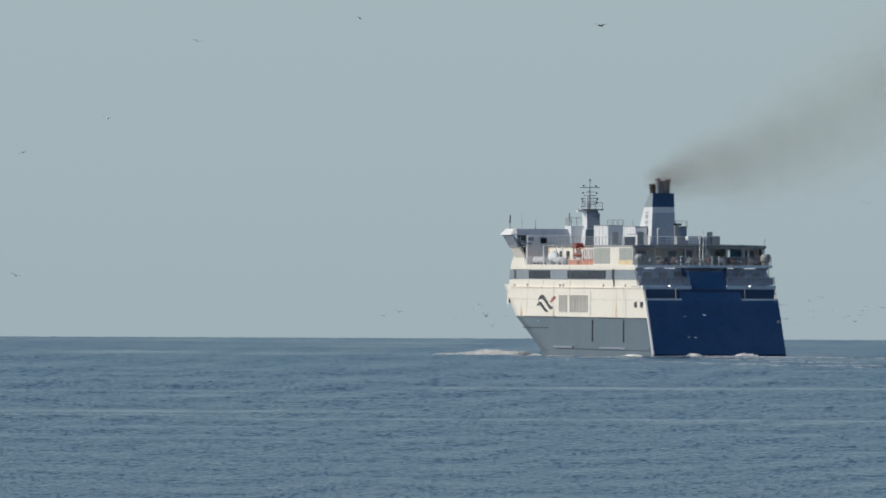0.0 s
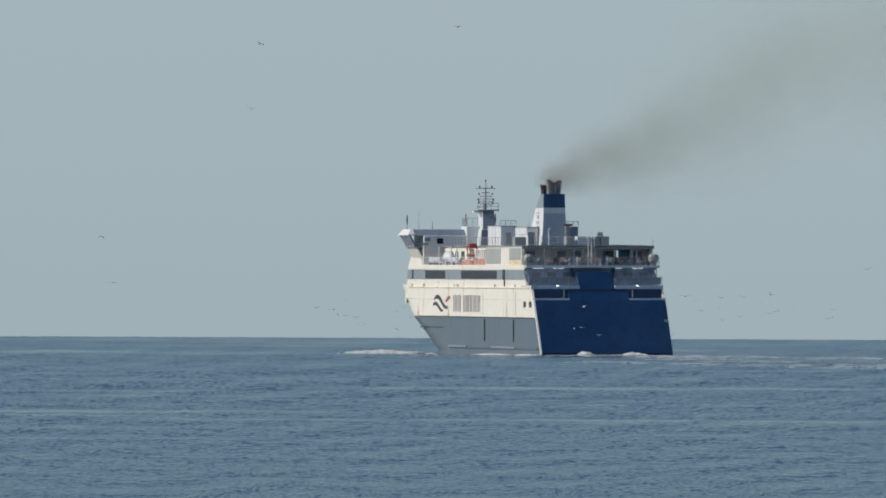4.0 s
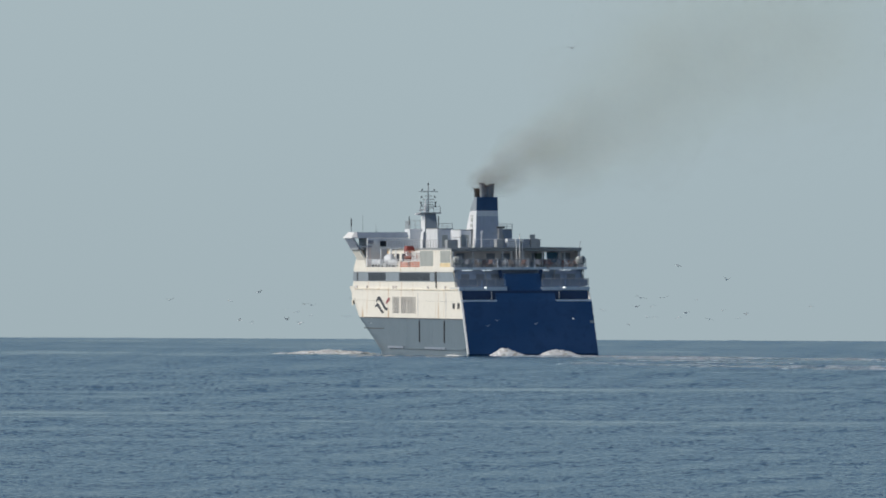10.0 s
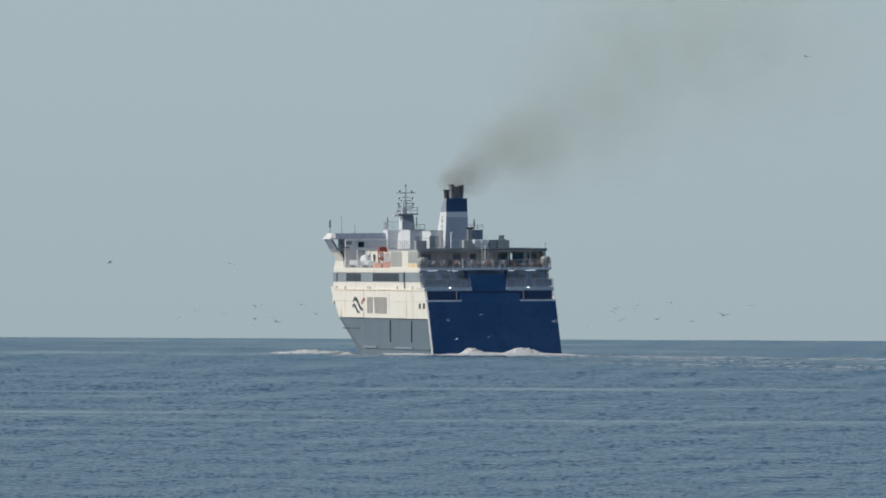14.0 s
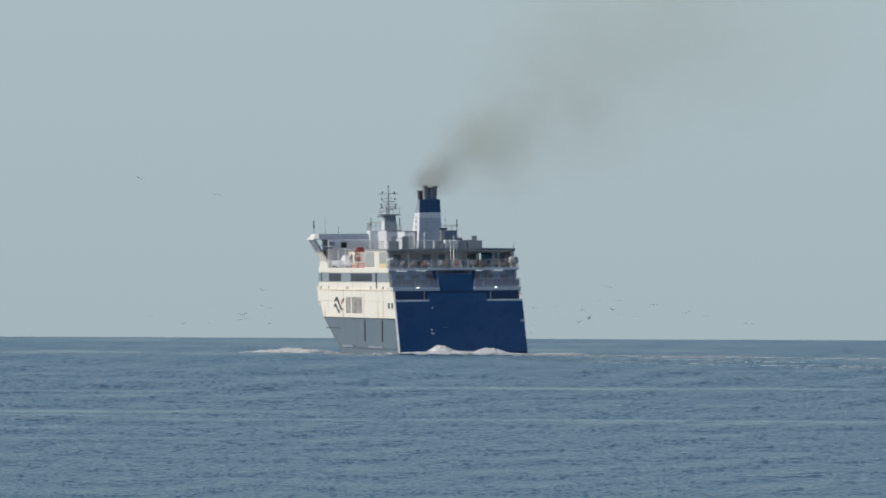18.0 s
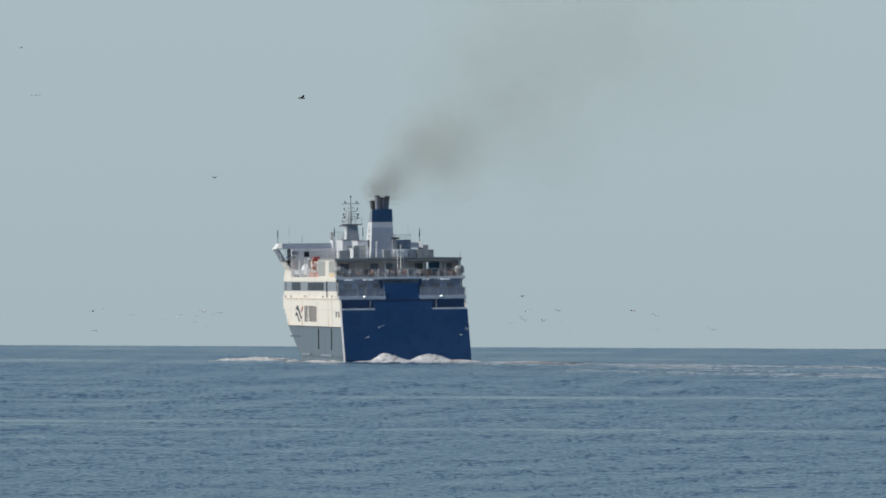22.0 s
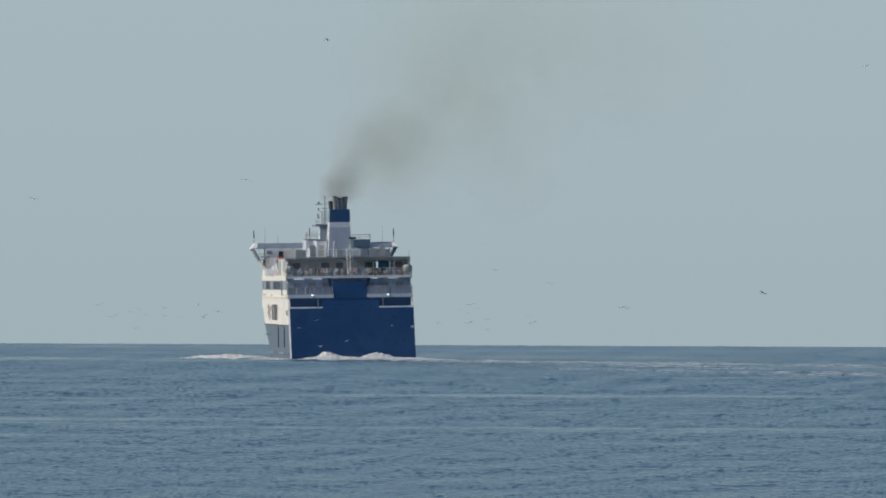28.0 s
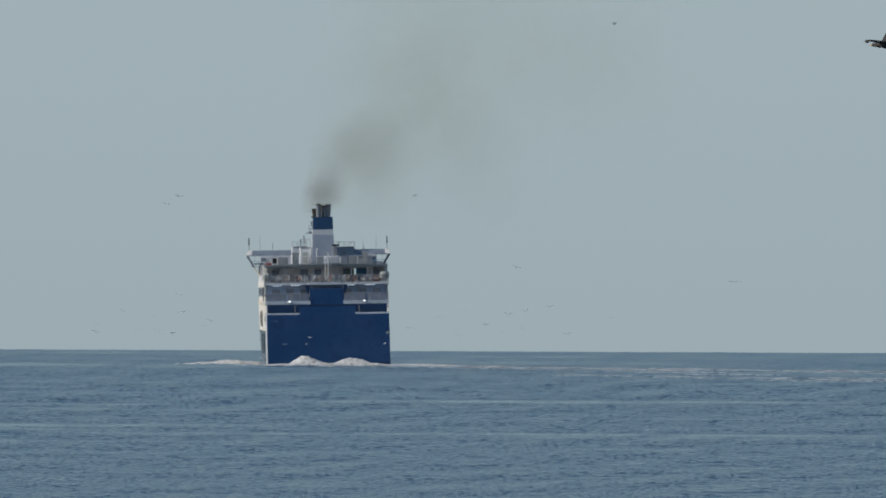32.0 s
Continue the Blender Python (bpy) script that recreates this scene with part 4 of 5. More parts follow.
def build_sea():
    """Rows crowd towards the shore and thin out to sea, so that the waves, which grow offshore, keep enough points."""
    reach = F_LENS * EYE_HEIGHT
    step = np.arange(reach / 4985, reach / 240, 0.4)[::-1]
    dist = np.concatenate([[-1500.0, -300.0], reach / step])
    cols = 800
    angle = np.tan(np.radians(np.linspace(-2.6, 2.6, cols)))
    d = np.maximum(dist, 240.0)[:, None]
    x = np.concatenate([np.full((len(dist), 1), -5200.0), d * angle[None, :], np.full((len(dist), 1), 5200.0)], 1)
    y = np.repeat(dist[:, None], x.shape[1], 1)
    calm = np.zeros(x.shape)
    wobble = tile_at(SEA_LONG, 900.0, x * 2.2 + 31, y * 0.5) / 0.016
    for far, deep, mid, half, strength in SLICKS:
        across = np.clip(1.6 - np.abs(x - mid) / half, 0, 1)
        along = np.exp(-((y - far - wobble * deep * 0.5 - (x - mid) * 0.12) / (1.25 * deep)) ** 2)
        calm = np.maximum(calm, strength * across * along)
    across, deep = x / d * F_LENS, reach / d * np.ones(x.shape)
    chop = tile_at(SEA_CHOP, 512.0, across / 3.7, deep * 1.32) + 0.14 * tile_at(SEA_CHOP, 512.0, across / 14 + 200, deep * 0.45 + 91)
    gust = tile_at(SEA_LONG, 900.0, across * 0.5 + 400, deep * 2.6 + 90) / 0.016
    patchy = tile_at(SEA_LONG, 900.0, across * 0.35 + 120, deep * 1.6 + 300) / 0.016
    calm = np.clip(calm * (0.75 + 0.3 * chop + 0.32 * patchy), 0, 1)
    z = chop * 0.00003 * d + (tile_at(SEA_TILE, 260.0, x, y) + 0.35 * tile_at(SEA_LONG, 900.0, x, y)) * (1 - 0.6 * calm)
    steep = np.clip(0.059 - 0.00009 * deep + 0.006 * gust + (0.054 + 0.010 * gust) * (0.35 + 0.65 * np.clip((deep - 35) / 70, 0, 1)) * chop, 0.006, 0.30) * (1 - 0.95 * calm)
    edge = np.zeros(x.shape[1])
    edge[1:-1] = np.clip(np.minimum(np.arange(cols), np.arange(cols)[::-1]) / 10, 0, 1)
    z *= edge[None, :] * np.clip((dist[:, None] - 240) / 15, 0, 1) * np.clip(1.25 - dist[:, None] / 4800, 0.0, 1)
    steep[:, (0, -1)] = 0.085
    steep[:2] = 0.085
    rows, cols = x.shape
    co = np.stack([x, y, z], -1).reshape(-1, 3)
    i = np.arange(rows * cols).reshape(rows, cols)
    quads = np.stack([i[:-1, :-1], i[:-1, 1:], i[1:, 1:], i[1:, :-1]], -1).reshape(-1, 4)
    me = bpy.data.meshes.new("water")
    me.vertices.add(len(co))
    me.vertices.foreach_set("co", co.ravel())
    me.loops.add(quads.size)
    me.loops.foreach_set("vertex_index", quads.ravel())
    me.polygons.add(len(quads))
    me.polygons.foreach_set("loop_start", np.arange(0, quads.size, 4))
    me.polygons.foreach_set("use_smooth", np.ones(len(quads), dtype=bool))
    me.update()
    me.validate()
    slope = me.attributes.new("steepness", "FLOAT", "POINT")
    slope.data.foreach_set("value", steep.ravel().astype(np.float32))
    return me


def sea_material():
    m, n, l = nodes_of("sea_water")
    p = n["Principled BSDF"]
    tone = noise_of(n, l, 0.004, (0.5, 1.5, 1), 4, 0.35, 0.65)
    l.new(mixed(n, l, tone, (0.030, 0.083, 0.132), (0.037, 0.099, 0.150)), p.inputs["Base Color"])
    p.inputs["IOR"].default_value = 1.33
    p.inputs["Roughness"].default_value = 0.18
    # relief too small for the mesh: the wave faces lean towards the shore by their steepness
    slope, lean, aside, face, unit = (n.new("ShaderNode" + k) for k in ("Attribute", "Math", "MapRange", "CombineXYZ", "VectorMath"))
    slope.attribute_name = "steepness"
    lean.operation, lean.inputs[1].default_value = "MULTIPLY", -1.0
    l.new(slope.outputs["Fac"], lean.inputs[0])
    l.new(noise_of(n, l, 2.2, (1, 0.15, 1), 5, 0.3, 0.7), aside.inputs[0])
    aside.inputs[3].default_value, aside.inputs[4].default_value = -0.08, 0.08
    l.new(aside.outputs[0], face.inputs[0])
    l.new(lean.outputs[0], face.inputs[1])
    face.inputs[2].default_value = 1.0
    unit.operation = "NORMALIZE"
    l.new(face.outputs[0], unit.inputs[0])
    l.new(unit.outputs[0], p.inputs["Normal"])
    return m


sea_mesh = build_sea()
sea_mesh.materials.append(sea_material())
water = tagged(new("water", sea_mesh), "blue-grey rippled sea with paler calm streaks", "sea", kind="structure")


# ---- foam ----
def foam_material(name, pale, brown, holes):
    m, n, l = nodes_of(name)
    p = n["Principled BSDF"]
    col = mixed(n, l, noise_of(n, l, 1.7, low=0.48, high=0.68), pale, brown)
    l.new(col, p.inputs["Base Color"])
    p.inputs["Roughness"].default_value = 0.8
    p.inputs["Subsurface Weight"].default_value, p.inputs["Subsurface Scale"].default_value = 0.7, 0.5
    p.inputs["Subsurface Radius"].default_value = (1, 1, 1)
    cover = noise_of(n, l, 0.8, (0.35, 1, 1), 6, holes, holes + 0.10, 0.72)
    l.new(cover, p.inputs["Alpha"])
    b = n.new("ShaderNodeBump")
    b.inputs["Distance"].default_value = 0.4
    l.new(noise_of(n, l, 2.5, low=0.2, high=0.8), b.inputs["Height"])
    l.new(b.outputs[0], p.inputs["Normal"])
    return m


FOAM = foam_material("churned_foam", (0.84, 0.85, 0.84), (0.45, 0.41, 0.35), 0.30)
FOAM_THIN = foam_material("thin_foam", (0.78, 0.85, 0.90), (0.52, 0.59, 0.64), 0.44)


def lumpy(bm, length, width, height, seed, seg_l=110, seg_w=14, sharp=0.7, peak=0.8):
    """A low ridge of broken water along x, with a ragged crest."""
    grid = []
    for i in range(seg_l + 1):
        f = i / seg_l
        row = []
        for j in range(seg_w + 1):
            g = j / seg_w * 2 - 1
            env = math.sin(math.pi * f ** 0.8) ** peak * (1 - g * g) ** sharp
            n1 = noise.noise(Vector((f * length * 0.3, g * 1.5, seed)))
            n2 = noise.noise(Vector((f * length * 1.6, g * width * 0.8, seed + 9)))
            n3 = noise.noise(Vector((f * length * 3.6, g * width * 2.0, seed + 21)))
            z = height * env * max(0.05, 0.70 + 0.34 * n1 + 0.14 * n2 + 0.12 * n3) - 0.04
            row.append(bm.verts.new(((f - 0.5) * length, g * width / 2 + 0.3 * n1, z)))
        grid.append(row)
    for a, b in zip(grid, grid[1:]):
        for j in range(seg_w):
            bm.faces.new((a[j], b[j], b[j + 1], a[j + 1]))


def foam_piece(name, parent, length, width, height, seed, at, material=FOAM, label="", peak=0.8):
    bm = bmesh.new()
    lumpy(bm, length, width, height, seed, peak=peak)
    ob = part(name, bm, material, parent, label, True)
    ob.matrix_basis = at
    return ob


stern_wash = tagged(new("stern_wash"), "white and brown churned wash behind the ferry", "foam", kind="stuff")
wash_parts = []
for k, (x, y, length, width, height, peak) in enumerate((
        (-3.0, -7.8, 7.6, 4.5, 1.75, 1.8), (3.7, -7.6, 8.4, 4.5, 1.8, 1.7), (0.0, -8.4, 21.0, 4.0, 0.62, 0.6), (-1.0, -10.5, 14, 4.0, 0.6, 0.8),
        (5.5, -11, 11, 4.0, 0.6, 0.8), (-2.0, -14, 14, 6, 0.4, 0.8), (5.5, -15, 14, 6, 0.4, 0.8), (12.5, -10, 11, 5, 0.32, 0.8), (17, -16, 15, 6, 0.24, 0.8),
        (-11.5, -9, 9, 3.5, 0.35, 0.8))):
    wash_parts.append((foam_piece("wash_crest", stern_wash, length, width, height, k * 3.3, pose(x, y, 0), peak=peak), x, y))
bow_wave = tagged(new("bow_wave"), "white breaking bow wave along the ferry's side", "foam", kind="stuff")
bow_parts = []
for k, (x, y, length, width, height, turn) in enumerate((
        (-10.2, 70, 14, 1.6, 0.35, 82), (-13.4, 82, 13, 3.0, 0.85, 14), (-15.5, 80.5, 12, 3.0, 0.7, 5), (-9.9, 30, 34, 0.9, 0.2, 88),
        (-9.9, 4, 22, 0.9, 0.36, 88), (-19.0, 78, 9, 2.6, 0.32, 4), (11.0, 86, 9, 2.0, 0.3, -60), (9.9, 20, 50, 0.9, 0.2, 92),
        (-11.5, 76, 10, 2.2, 0.6, 50))):
    bow_parts.append((foam_piece("wave_crest", bow_wave, length, width, height, 40 + k * 2.7, pose(x, y, 0, 0, 0, turn)), x, y, turn))

# patches left in the wake: each rides under the stern until it comes up, then stays and drifts apart
wake_patches = []
for k in range(30):
    born = -34 + k * 2.1
    patch = tagged(new("wake_patch"), "thin pale foam patch in the ferry's wake", "foam", "foam patches in the wake", "stuff")
    wake_patches.append((patch, born, rng.uniform(-5, 5)))
    bm = bmesh.new()
    lumpy(bm, rng.uniform(12, 24), rng.uniform(8, 16), rng.uniform(0.2, 0.4), 90 + k * 1.9, 40, 12, 0.9)
    part("foam_streak", bm, FOAM_THIN, patch, "", True)
# older streaks of foam, lying where the ferry came from
for k, (x, y, length, width) in enumerate(((60, 1340, 14, 10), (54, 1430, 18, 12), (47, 1470, 16, 10), (40, 1525, 16, 12), (33, 1580, 14, 10), (27, 1640, 12, 12),
                                           (50, 1560, 18, 10), (44, 1690, 14, 12), (52, 1500, 12, 9), (41, 1800, 16, 14), (39, 1900, 16, 14), (58, 1460, 12, 9))):
    streak = tagged(new("foam_streak"), "old pale foam streak lying on the sea", "foam", "old foam streaks", "stuff")
    bm = bmesh.new()
    lumpy(bm, length, width, 0.22, 300 + k * 2.3, 30, 10, 0.9)
    me_part = part("froth", bm, FOAM_THIN, streak, "", True)
    streak.matrix_basis = pose(x, y, -0.02, 0, 0, rng.uniform(-8, 8))


# ---- exhaust smoke ----
def smoke_material(name, alpha, colour):
    m, n, l = nodes_of(name)
    p = n["Principled BSDF"]
    p.inputs["Base Color"].default_value = (*colour, 1)
    p.inputs["Roughness"].default_value = 1.0
    p.inputs["Specular IOR Level"].default_value = 0.0
    thick = n.new("ShaderNodeMapRange")
    l.new(noise_of(n, l, 0.16, (1, 1, 1), 3, 0.25, 0.75), thick.inputs[0])
    thick.inputs[3].default_value, thick.inputs[4].default_value = alpha * 0.4, alpha * 1.2
    l.new(thick.outputs[0], p.inputs["Alpha"])
    return m


smoke = tagged(new("exhaust_smoke"), "thin brown-grey exhaust smoke drifting from the funnel", "smoke", kind="stuff")
SMOKE = [smoke_material("smoke_%d" % k, a, c) for k, (a, c) in enumerate(
    ((0.0135, (0.34, 0.25, 0.18)), (0.0072, (0.42, 0.31, 0.17)), (0.0052, (0.47, 0.36, 0.14)), (0.0036, (0.50, 0.40, 0.11)), (0.0024, (0.52, 0.42, 0.10))))]
PLUME = 44.0


def plume_point(s, t):
    """Where the smoke has drifted, s from 0 at the pipes to 1, from the pipe mouths; the plume leaves the pipes flat at first, then ever steeper."""
    f = t / 32
    climb = radians(20 + 24 * f ** 0.9 + (44 * f - 22) * math.exp(-5 * s))
    far = PLUME * s * (1.45 - 0.45 * f)
    x = far * math.cos(climb) - 0.7 + 1.0 * min(1, s / 0.05) * (1 - f)
    return Vector((x, 6 * s, 0.2 + 0.7 * min(1, s / 0.06) * (1 - f * 0.8) + far * math.sin(climb)))


puffs = []
PUFFS = 64
for k in range(PUFFS):
    s = ((k + 0.5) / PUFFS) ** 1.6
    r = 1.6 + 0.28 * PLUME * s ** 0.62
    off = Vector((rng.normal(0, 1), rng.normal(0, 0.7), rng.normal(0, 1))) * (0.25 + 0.21 * PLUME * s ** 0.85)
    bm = bmesh.new()
    for shell in (1.0, 0.8, 0.58, 0.34):
        seed = k * 5.1 + shell * 1.5
        found = bmesh.ops.create_icosphere(bm, subdivisions=3, radius=r * shell)["verts"]
        for v in found:
            v.co *= 1 + 0.34 * noise.noise(v.co / r * 1.2 + Vector((seed, 0, 0))) + 0.13 * noise.noise(v.co / r * 2.6 + Vector((0, seed, 0)))
    puff = part("puff", bm, SMOKE[0 if s < 0.05 else 1 if s < 0.16 else 2 if s < 0.34 else 3 if s < 0.62 else 4], smoke, "", True)
    puffs.append((puff, s, off, rng.uniform(-1, 1, 3)))


# ---- gulls ----
FEATHER = paint("white_feathers", (0.86, 0.86, 0.86), 0.8, wear=0.1, bump=0)
FEATHER_GREY = paint("grey_feathers", (0.27, 0.28, 0.29), 0.8, wear=0.15, bump=0)
FEATHER_DARK = paint("dark_brown_feathers", (0.05, 0.045, 0.04), 0.8, wear=0.15, bump=0)
BEAK = paint("yellow_beak", (0.6, 0.36, 0.05), 0.5, bump=0)


def gull_meshes(top, tip, body):
    made = {}
    bm = bmesh.new()
    for y, r in ((-0.26, 0.03), (-0.12, 0.075), (0.02, 0.09), (0.14, 0.07), (0.24, 0.05)):
        bmesh.ops.create_icosphere(bm, subdivisions=1, radius=r, matrix=Matrix.Translation((0, y, 0)) @ Matrix.Diagonal((1, 1.7, 0.9, 1)))
    made["body"] = mesh_of("gull_body", bm, body, True)
    bm = bmesh.new()
    prism(bm, [(-0.05, -0.25, 0), (0.05, -0.25, 0), (0.10, -0.42, 0), (-0.10, -0.42, 0)], (0, 0, 0.015))
    made["tail"] = mesh_of("gull_tail", bm, body)
    bm = bmesh.new()
    rod(bm, (0, 0.29, 0.0), (0, 0.37, -0.012), 0.016, 0.004, 6)
    made["beak"] = mesh_of("gull_beak", bm, BEAK)
    for s, key in ((-1, "wing_left"), (1, "wing_right")):
        bm = bmesh.new()
        prism(bm, [(s * 0.04, 0.11, 0.03), (s * 0.30, 0.17, 0.07), (s * 0.50, 0.10, 0.08), (s * 0.50, -0.04, 0.08), (s * 0.28, -0.06, 0.06), (s * 0.04, -0.10, 0.03)], (0, 0, 0.018))
        made[key] = mesh_of(key, bm, top)
        bm = bmesh.new()
        prism(bm, [(s * 0.50, 0.10, 0.08), (s * 0.64, 0.02, 0.06), (s * 0.74, -0.11, 0.03), (s * 0.62, -0.07, 0.055), (s * 0.50, -0.04, 0.08)], (0, 0, 0.014))
        made[key + "_tip"] = mesh_of(key + "_tip", bm, tip)
    return made


GULL_KINDS = {"pale": gull_meshes(FEATHER_GREY, FEATHER_DARK, FEATHER), "dark": gull_meshes(FEATHER_DARK, FEATHER_DARK, FEATHER_DARK),
              "white": gull_meshes(FEATHER, FEATHER_GREY, FEATHER)}
GULL_LABELS = {"pale": "grey-winged white gull flying over the sea", "dark": "dark brown young gull flying over the sea", "white": "white gull gliding in sunlight"}


def make_gull(kind, scale=1.0):
    made = GULL_KINDS[kind]
    g = tagged(new("gull"), GULL_LABELS[kind], "gull", "gulls round the ferry")
    g.scale = (scale,) * 3
    one = Matrix.Identity(4)
    for key in ("body", "tail", "beak"):
        repeat(key, made[key], g, one)
    wings = []
    for key in ("wing_left", "wing_right"):
        w = repeat("wing", made[key], g, one)
        repeat("wing_tip", made[key + "_tip"], w, one)
        wings.append(w)
    return g, wings


gulls = []
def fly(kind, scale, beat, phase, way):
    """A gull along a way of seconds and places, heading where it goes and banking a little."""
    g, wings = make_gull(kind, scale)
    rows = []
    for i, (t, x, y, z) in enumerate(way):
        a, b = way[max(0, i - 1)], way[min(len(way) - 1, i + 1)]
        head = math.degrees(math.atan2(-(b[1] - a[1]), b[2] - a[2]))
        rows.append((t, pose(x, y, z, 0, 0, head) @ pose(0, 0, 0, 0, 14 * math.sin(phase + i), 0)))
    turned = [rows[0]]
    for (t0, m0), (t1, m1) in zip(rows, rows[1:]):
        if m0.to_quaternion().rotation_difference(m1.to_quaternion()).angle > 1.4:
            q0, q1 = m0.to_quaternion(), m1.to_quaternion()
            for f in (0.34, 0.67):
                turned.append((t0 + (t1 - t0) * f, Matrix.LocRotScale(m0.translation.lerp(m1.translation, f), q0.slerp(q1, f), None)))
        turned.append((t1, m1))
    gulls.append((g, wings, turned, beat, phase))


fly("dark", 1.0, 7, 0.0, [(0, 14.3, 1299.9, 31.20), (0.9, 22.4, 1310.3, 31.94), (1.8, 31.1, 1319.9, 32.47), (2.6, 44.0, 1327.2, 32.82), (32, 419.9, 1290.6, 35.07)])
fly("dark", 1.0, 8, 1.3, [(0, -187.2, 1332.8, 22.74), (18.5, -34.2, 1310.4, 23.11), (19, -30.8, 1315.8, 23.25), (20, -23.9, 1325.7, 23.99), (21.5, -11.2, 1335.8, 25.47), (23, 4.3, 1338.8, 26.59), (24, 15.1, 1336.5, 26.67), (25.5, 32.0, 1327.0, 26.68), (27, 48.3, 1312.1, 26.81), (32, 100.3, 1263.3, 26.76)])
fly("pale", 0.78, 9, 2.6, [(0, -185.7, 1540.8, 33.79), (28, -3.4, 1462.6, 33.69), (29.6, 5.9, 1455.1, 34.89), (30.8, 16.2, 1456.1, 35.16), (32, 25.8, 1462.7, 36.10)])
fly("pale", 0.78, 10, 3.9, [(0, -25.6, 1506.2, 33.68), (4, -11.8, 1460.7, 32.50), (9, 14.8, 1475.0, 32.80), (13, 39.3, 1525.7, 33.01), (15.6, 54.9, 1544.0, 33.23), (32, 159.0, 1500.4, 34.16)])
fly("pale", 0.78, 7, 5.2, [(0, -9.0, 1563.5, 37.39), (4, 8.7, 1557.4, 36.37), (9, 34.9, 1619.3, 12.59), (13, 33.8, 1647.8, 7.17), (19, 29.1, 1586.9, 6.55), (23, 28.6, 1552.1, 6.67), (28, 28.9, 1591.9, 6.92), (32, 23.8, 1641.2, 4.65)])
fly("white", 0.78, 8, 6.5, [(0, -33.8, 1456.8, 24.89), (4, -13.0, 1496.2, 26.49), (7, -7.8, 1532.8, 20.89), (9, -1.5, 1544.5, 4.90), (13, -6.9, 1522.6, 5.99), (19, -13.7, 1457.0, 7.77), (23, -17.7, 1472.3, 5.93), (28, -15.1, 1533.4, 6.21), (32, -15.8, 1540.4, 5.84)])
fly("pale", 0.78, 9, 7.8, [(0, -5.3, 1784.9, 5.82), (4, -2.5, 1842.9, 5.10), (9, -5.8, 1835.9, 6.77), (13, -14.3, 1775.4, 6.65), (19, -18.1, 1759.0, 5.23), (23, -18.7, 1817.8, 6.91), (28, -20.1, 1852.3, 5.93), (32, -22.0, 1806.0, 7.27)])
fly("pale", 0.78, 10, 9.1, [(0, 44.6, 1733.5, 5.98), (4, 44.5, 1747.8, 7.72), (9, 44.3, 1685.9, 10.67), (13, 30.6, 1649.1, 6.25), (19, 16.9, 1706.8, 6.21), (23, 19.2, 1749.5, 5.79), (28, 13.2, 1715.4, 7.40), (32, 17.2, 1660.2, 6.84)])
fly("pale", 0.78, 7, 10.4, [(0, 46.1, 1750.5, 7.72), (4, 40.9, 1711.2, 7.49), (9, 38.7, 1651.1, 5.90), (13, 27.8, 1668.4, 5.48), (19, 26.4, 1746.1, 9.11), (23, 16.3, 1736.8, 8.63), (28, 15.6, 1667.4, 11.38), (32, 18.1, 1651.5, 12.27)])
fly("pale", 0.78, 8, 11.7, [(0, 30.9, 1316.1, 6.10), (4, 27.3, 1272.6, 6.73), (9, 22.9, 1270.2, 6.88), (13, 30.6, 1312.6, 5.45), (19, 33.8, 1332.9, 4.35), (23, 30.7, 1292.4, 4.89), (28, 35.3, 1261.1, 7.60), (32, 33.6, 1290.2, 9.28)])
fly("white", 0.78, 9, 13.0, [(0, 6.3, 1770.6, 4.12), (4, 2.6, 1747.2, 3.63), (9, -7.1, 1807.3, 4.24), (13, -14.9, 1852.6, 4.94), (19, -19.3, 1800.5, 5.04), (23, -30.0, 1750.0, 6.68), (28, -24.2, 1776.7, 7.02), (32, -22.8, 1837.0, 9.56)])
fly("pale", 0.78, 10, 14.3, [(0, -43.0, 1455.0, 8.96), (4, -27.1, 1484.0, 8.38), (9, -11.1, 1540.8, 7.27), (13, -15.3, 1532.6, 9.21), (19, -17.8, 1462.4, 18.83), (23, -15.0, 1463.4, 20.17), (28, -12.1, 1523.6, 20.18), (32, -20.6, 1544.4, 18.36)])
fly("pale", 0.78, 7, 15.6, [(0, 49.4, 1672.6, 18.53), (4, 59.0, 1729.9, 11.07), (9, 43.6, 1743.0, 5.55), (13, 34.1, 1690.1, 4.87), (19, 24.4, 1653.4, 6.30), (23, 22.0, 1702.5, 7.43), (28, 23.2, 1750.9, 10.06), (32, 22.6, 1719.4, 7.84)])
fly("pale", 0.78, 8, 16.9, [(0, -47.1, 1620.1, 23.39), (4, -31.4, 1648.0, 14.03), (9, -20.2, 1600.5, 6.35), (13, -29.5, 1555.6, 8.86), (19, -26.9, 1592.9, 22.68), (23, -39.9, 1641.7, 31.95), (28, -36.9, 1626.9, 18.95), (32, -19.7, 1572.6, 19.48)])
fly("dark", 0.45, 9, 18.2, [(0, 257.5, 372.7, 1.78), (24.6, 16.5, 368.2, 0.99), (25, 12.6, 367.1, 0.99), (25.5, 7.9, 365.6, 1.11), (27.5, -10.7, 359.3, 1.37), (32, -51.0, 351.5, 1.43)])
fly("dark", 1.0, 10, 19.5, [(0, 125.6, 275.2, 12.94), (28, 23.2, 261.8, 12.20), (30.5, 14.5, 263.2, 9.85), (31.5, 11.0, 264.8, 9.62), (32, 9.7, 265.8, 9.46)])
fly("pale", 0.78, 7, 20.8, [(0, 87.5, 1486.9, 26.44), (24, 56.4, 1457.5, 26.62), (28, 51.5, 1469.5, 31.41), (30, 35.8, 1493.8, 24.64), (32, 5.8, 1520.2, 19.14)])
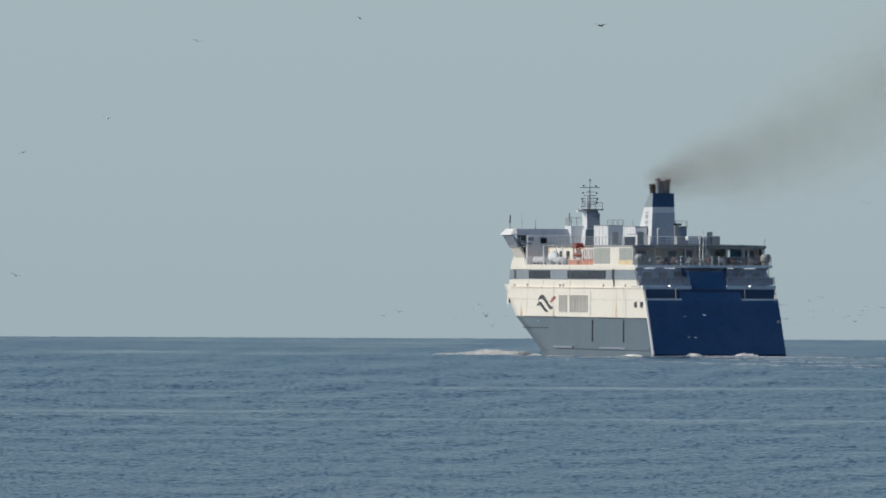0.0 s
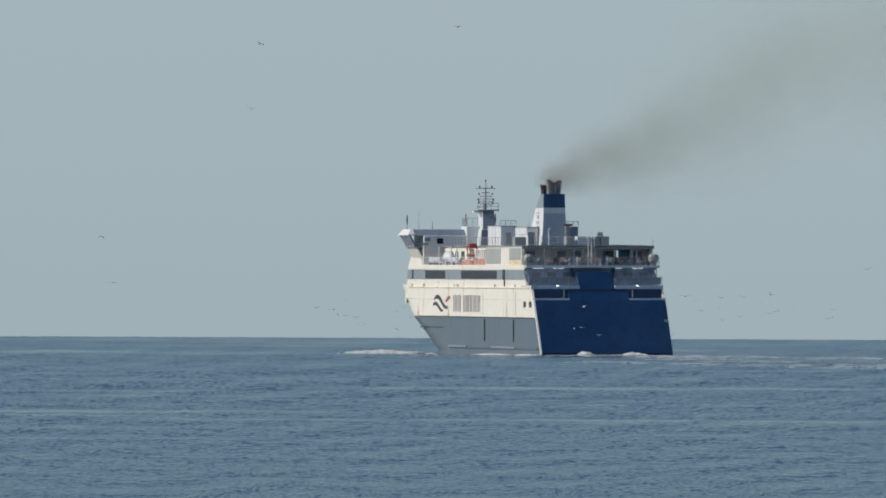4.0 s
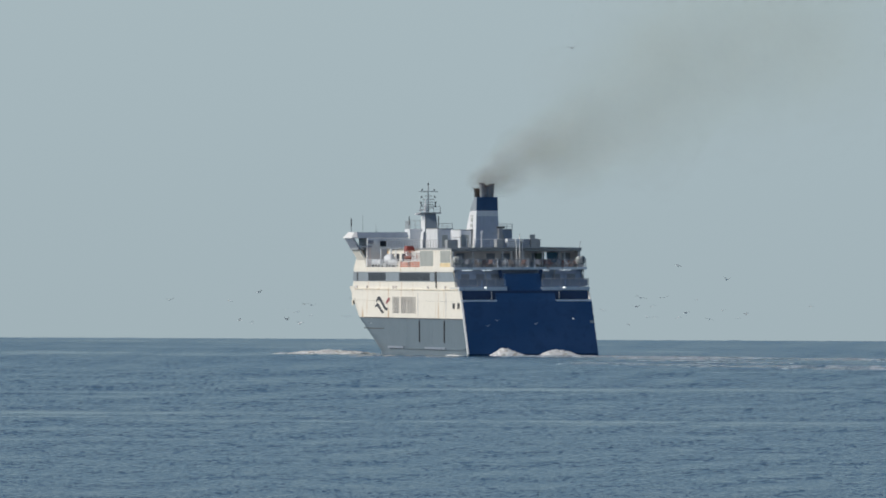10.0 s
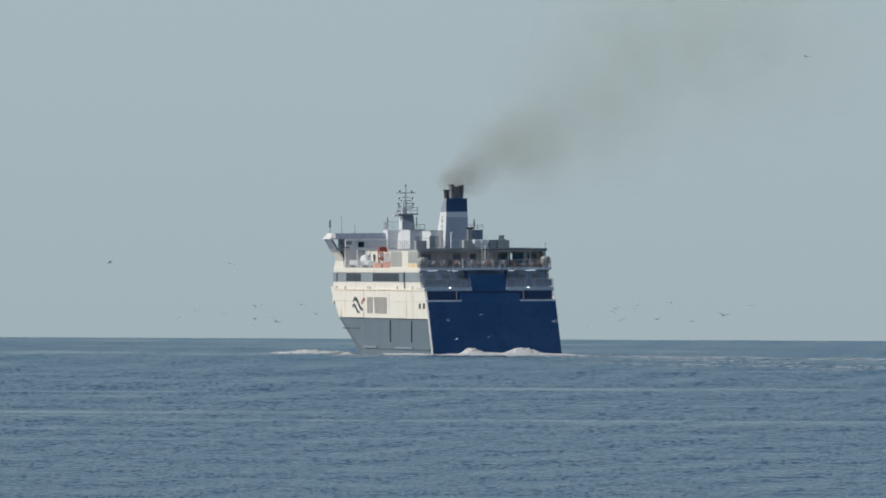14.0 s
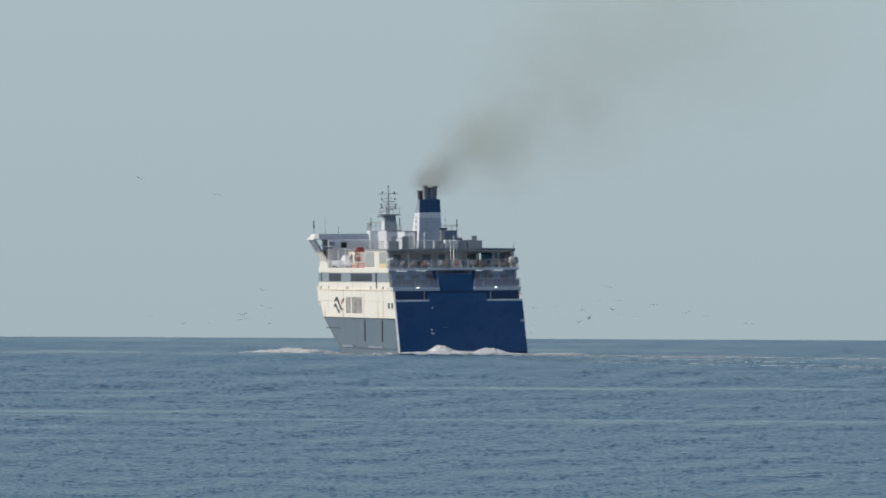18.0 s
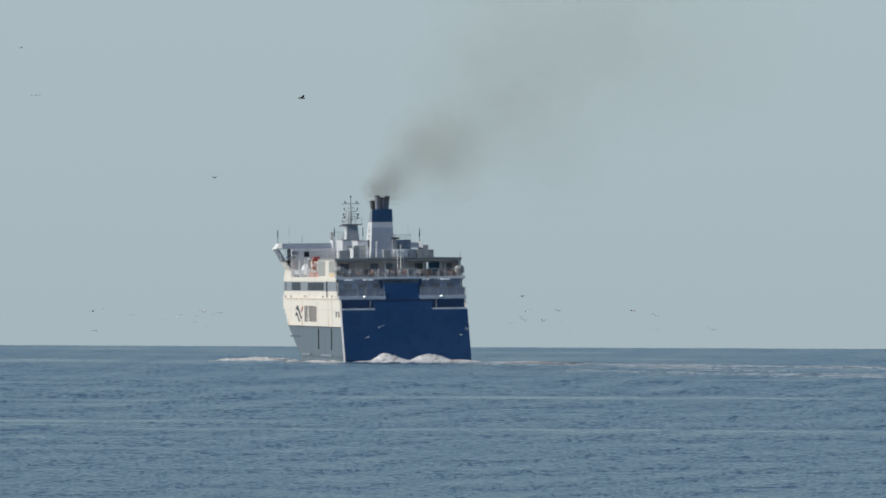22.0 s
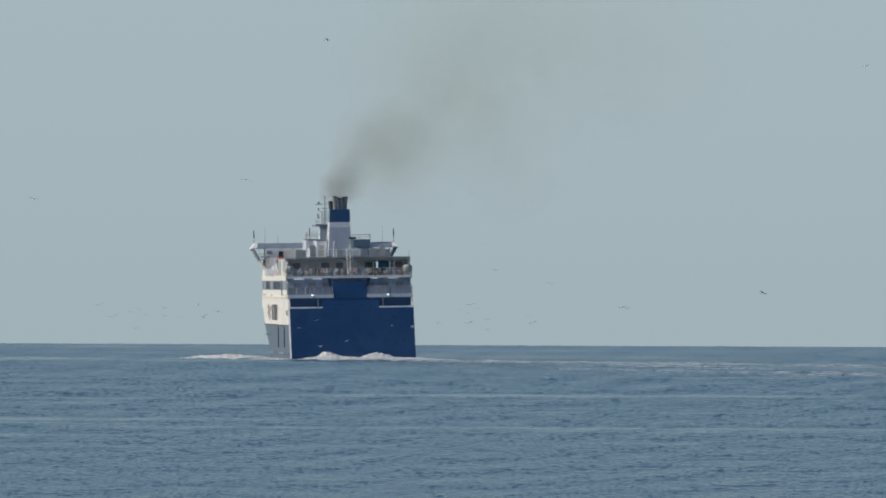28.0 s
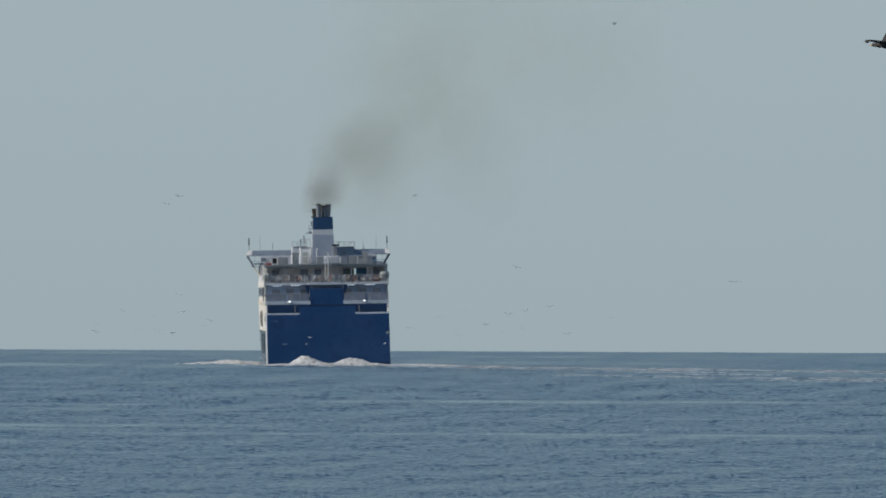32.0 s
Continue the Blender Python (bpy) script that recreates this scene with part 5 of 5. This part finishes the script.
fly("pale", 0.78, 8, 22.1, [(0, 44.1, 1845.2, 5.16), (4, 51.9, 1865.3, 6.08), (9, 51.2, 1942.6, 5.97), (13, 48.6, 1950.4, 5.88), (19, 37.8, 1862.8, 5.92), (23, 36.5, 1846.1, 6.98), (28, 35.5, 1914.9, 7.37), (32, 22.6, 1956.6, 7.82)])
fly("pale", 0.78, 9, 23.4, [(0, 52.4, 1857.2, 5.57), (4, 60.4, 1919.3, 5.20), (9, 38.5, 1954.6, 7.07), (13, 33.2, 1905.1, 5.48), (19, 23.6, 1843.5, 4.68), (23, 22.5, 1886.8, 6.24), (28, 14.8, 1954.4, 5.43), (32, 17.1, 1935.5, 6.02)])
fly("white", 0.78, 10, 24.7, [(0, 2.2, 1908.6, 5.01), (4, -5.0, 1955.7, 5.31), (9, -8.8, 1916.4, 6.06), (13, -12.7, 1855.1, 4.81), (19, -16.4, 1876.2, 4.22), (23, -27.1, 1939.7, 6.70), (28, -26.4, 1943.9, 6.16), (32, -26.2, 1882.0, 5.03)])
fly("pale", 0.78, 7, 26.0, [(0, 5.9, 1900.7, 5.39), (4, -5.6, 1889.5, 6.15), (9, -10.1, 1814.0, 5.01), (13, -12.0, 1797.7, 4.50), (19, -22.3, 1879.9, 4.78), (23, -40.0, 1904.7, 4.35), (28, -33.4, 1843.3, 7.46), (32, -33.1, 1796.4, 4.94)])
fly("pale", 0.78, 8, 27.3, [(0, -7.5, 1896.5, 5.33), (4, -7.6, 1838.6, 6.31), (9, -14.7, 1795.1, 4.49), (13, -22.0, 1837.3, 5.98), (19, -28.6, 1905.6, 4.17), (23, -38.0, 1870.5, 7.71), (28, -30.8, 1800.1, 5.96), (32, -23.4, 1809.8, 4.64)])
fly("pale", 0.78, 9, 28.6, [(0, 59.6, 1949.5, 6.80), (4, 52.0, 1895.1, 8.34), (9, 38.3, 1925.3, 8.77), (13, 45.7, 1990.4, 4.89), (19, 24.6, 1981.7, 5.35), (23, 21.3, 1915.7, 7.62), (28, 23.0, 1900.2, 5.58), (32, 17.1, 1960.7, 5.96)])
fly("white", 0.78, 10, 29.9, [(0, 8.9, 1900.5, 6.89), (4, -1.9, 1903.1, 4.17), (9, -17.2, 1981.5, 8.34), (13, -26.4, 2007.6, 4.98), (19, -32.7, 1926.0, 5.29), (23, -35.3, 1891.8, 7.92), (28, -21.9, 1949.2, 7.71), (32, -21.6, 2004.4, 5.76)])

# the loose flock that follows the ferry low over the sea
for k in range(16):
    side = 1 if k % 8 < 5 else -1
    way = []
    for t in range(0, 33, 4):
        x0, y0, _ = ferry_pose(t).translation
        way.append((t, x0 + side * (13 + 3.1 * (k % 9) + 4 * math.sin(t * 0.21 + k * 1.7)), y0 - 50 - 12 * (k % 5) + 14 * math.sin(t * 0.17 + k),
                    5.4 + 1.3 * math.sin(t * 0.3 + k * 2.1) + 0.3 * (k % 6)))
    fly("white" if k % 3 == 0 else "pale", 0.6, 7 + k % 4, 31.2 + k * 1.3, way)

# gulls that hang over the wash, close behind the stern
for k, (x, y, z) in enumerate(((-6.5, -12, 5.2), (-4.9, -10, 4.4), (-3.6, -14, 3.6), (-4.6, -12, 1.6), (7.3, -10, 3.9))):
    g, wings = make_gull("white", 0.65)
    rows = []
    for t in range(0, 33, 2):
        off = pose(x + 2.2 * math.sin(t * 0.37 + k * 1.9), y + 2 * math.sin(t * 0.29 + k), z + 1.3 * math.sin(t * 0.43 + k * 2.3), 0, 12 * math.sin(t + k), 40 * math.sin(t * 0.3 + k))
        rows.append((t, ferry_pose(t) @ off))
    gulls.append((g, wings, rows, 8 + k % 3, k * 0.9))



# ---- all that moves ----
def motions():
    walk(ferry, [(t, ferry_pose(t)) for t in range(0, 33, 2)])
    walk(water, [(t, pose(-0.06 * t, -0.30 * t, 0.03 * math.sin(t * 1.1))) for t in range(0, 33, 1)])

    def afloat(t, back=0.0):
        """Place and heading of the ferry at t, upright; before the start, along the way it came."""
        if t < 0:
            m = afloat(0)
            return m @ pose(2.0 * (-t) * 0.09, t * 6.0, 0) @ pose(0, 0, 0, 0, 0, -0.02 * t)
        x, y, _ = ferry_pose(min(32, t)).translation
        return pose(x, y, 0) @ pose(0, 0, 0, 0, 0, math.degrees(ferry_pose(min(32, t)).to_euler().z))

    for thing in (stern_wash, bow_wave):
        walk(thing, [(t, afloat(t)) for t in range(0, 33, 2)])
    for k, (ob, x, y) in enumerate(wash_parts):
        walk(ob, [(t * 0.5, pose(x + 0.5 * math.sin(t * 0.9 + k), y + 0.7 * math.sin(t * 0.7 + 2 * k), 0.14 * math.sin(t * 1.3 + 1.7 * k) - 0.05 - 0.8 * max(0, 1 - t / 30),
                                 1.5 * math.sin(t * 0.8 + k), 1.2 * math.sin(t * 1.1 + 3 * k), 5 * math.sin(t * 0.5 + k))) for t in range(0, 65)])
    for k, (ob, x, y, turn) in enumerate(bow_parts):
        walk(ob, [(t * 0.5, pose(x + 0.3 * math.sin(t * 0.6 + k), y + 0.6 * math.sin(t * 0.5 + 2 * k), 0.10 * math.sin(t * 1.2 + 1.7 * k) - 0.04,
                                 0, 0, turn + 3 * math.sin(t * 0.4 + k))) for t in range(0, 65)])
    for patch, born, aside in wake_patches:
        rows = []
        for t in range(0, 33, 1):
            if t < born:
                m = afloat(t) @ pose(0, 20, -2.2)
            else:
                rise = min(1, (t - born) / 1.5)
                m = afloat(born) @ pose(aside * (1 + 0.02 * (t - born)), -9, -2.2 * (1 - rise) - 0.02)
            rows.append((t, m))
        walk(patch, rows)
    mouth = Vector((0, 32.3, 24.3))
    walk(smoke, [(t, Matrix.Translation(ferry_pose(t) @ mouth)) for t in range(0, 33, 2)])
    for k, (ob, s, off, spin) in enumerate(puffs):
        rows = []
        for t in range(0, 33, 2):
            q = s + 0.003 * t * min(1, s / 0.12)
            rows.append((t, Matrix.Translation(plume_point(q, t) + off * (0.38 + 1.2 * t / 32 + 0.12 * math.sin(t * 0.35 + k))) @ pose(0, 0, 0, *(spin * 55 * t / 10))))
        walk(ob, rows)
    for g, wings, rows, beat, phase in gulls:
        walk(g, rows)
        for w, s in zip(wings, (1, -1)):
            steps = []
            for i in range(0, int(32 * 6) + 1):
                t = i / 6
                glide = 0.5 + 0.5 * math.sin(t * 0.55 + phase * 3)
                a = (8 + 34 * max(0, glide - 0.25) * math.sin(t * beat + phase))
                steps.append((t, pose(0, 0, 0, 0, s * a, 0)))
            walk(w, steps)


motions()
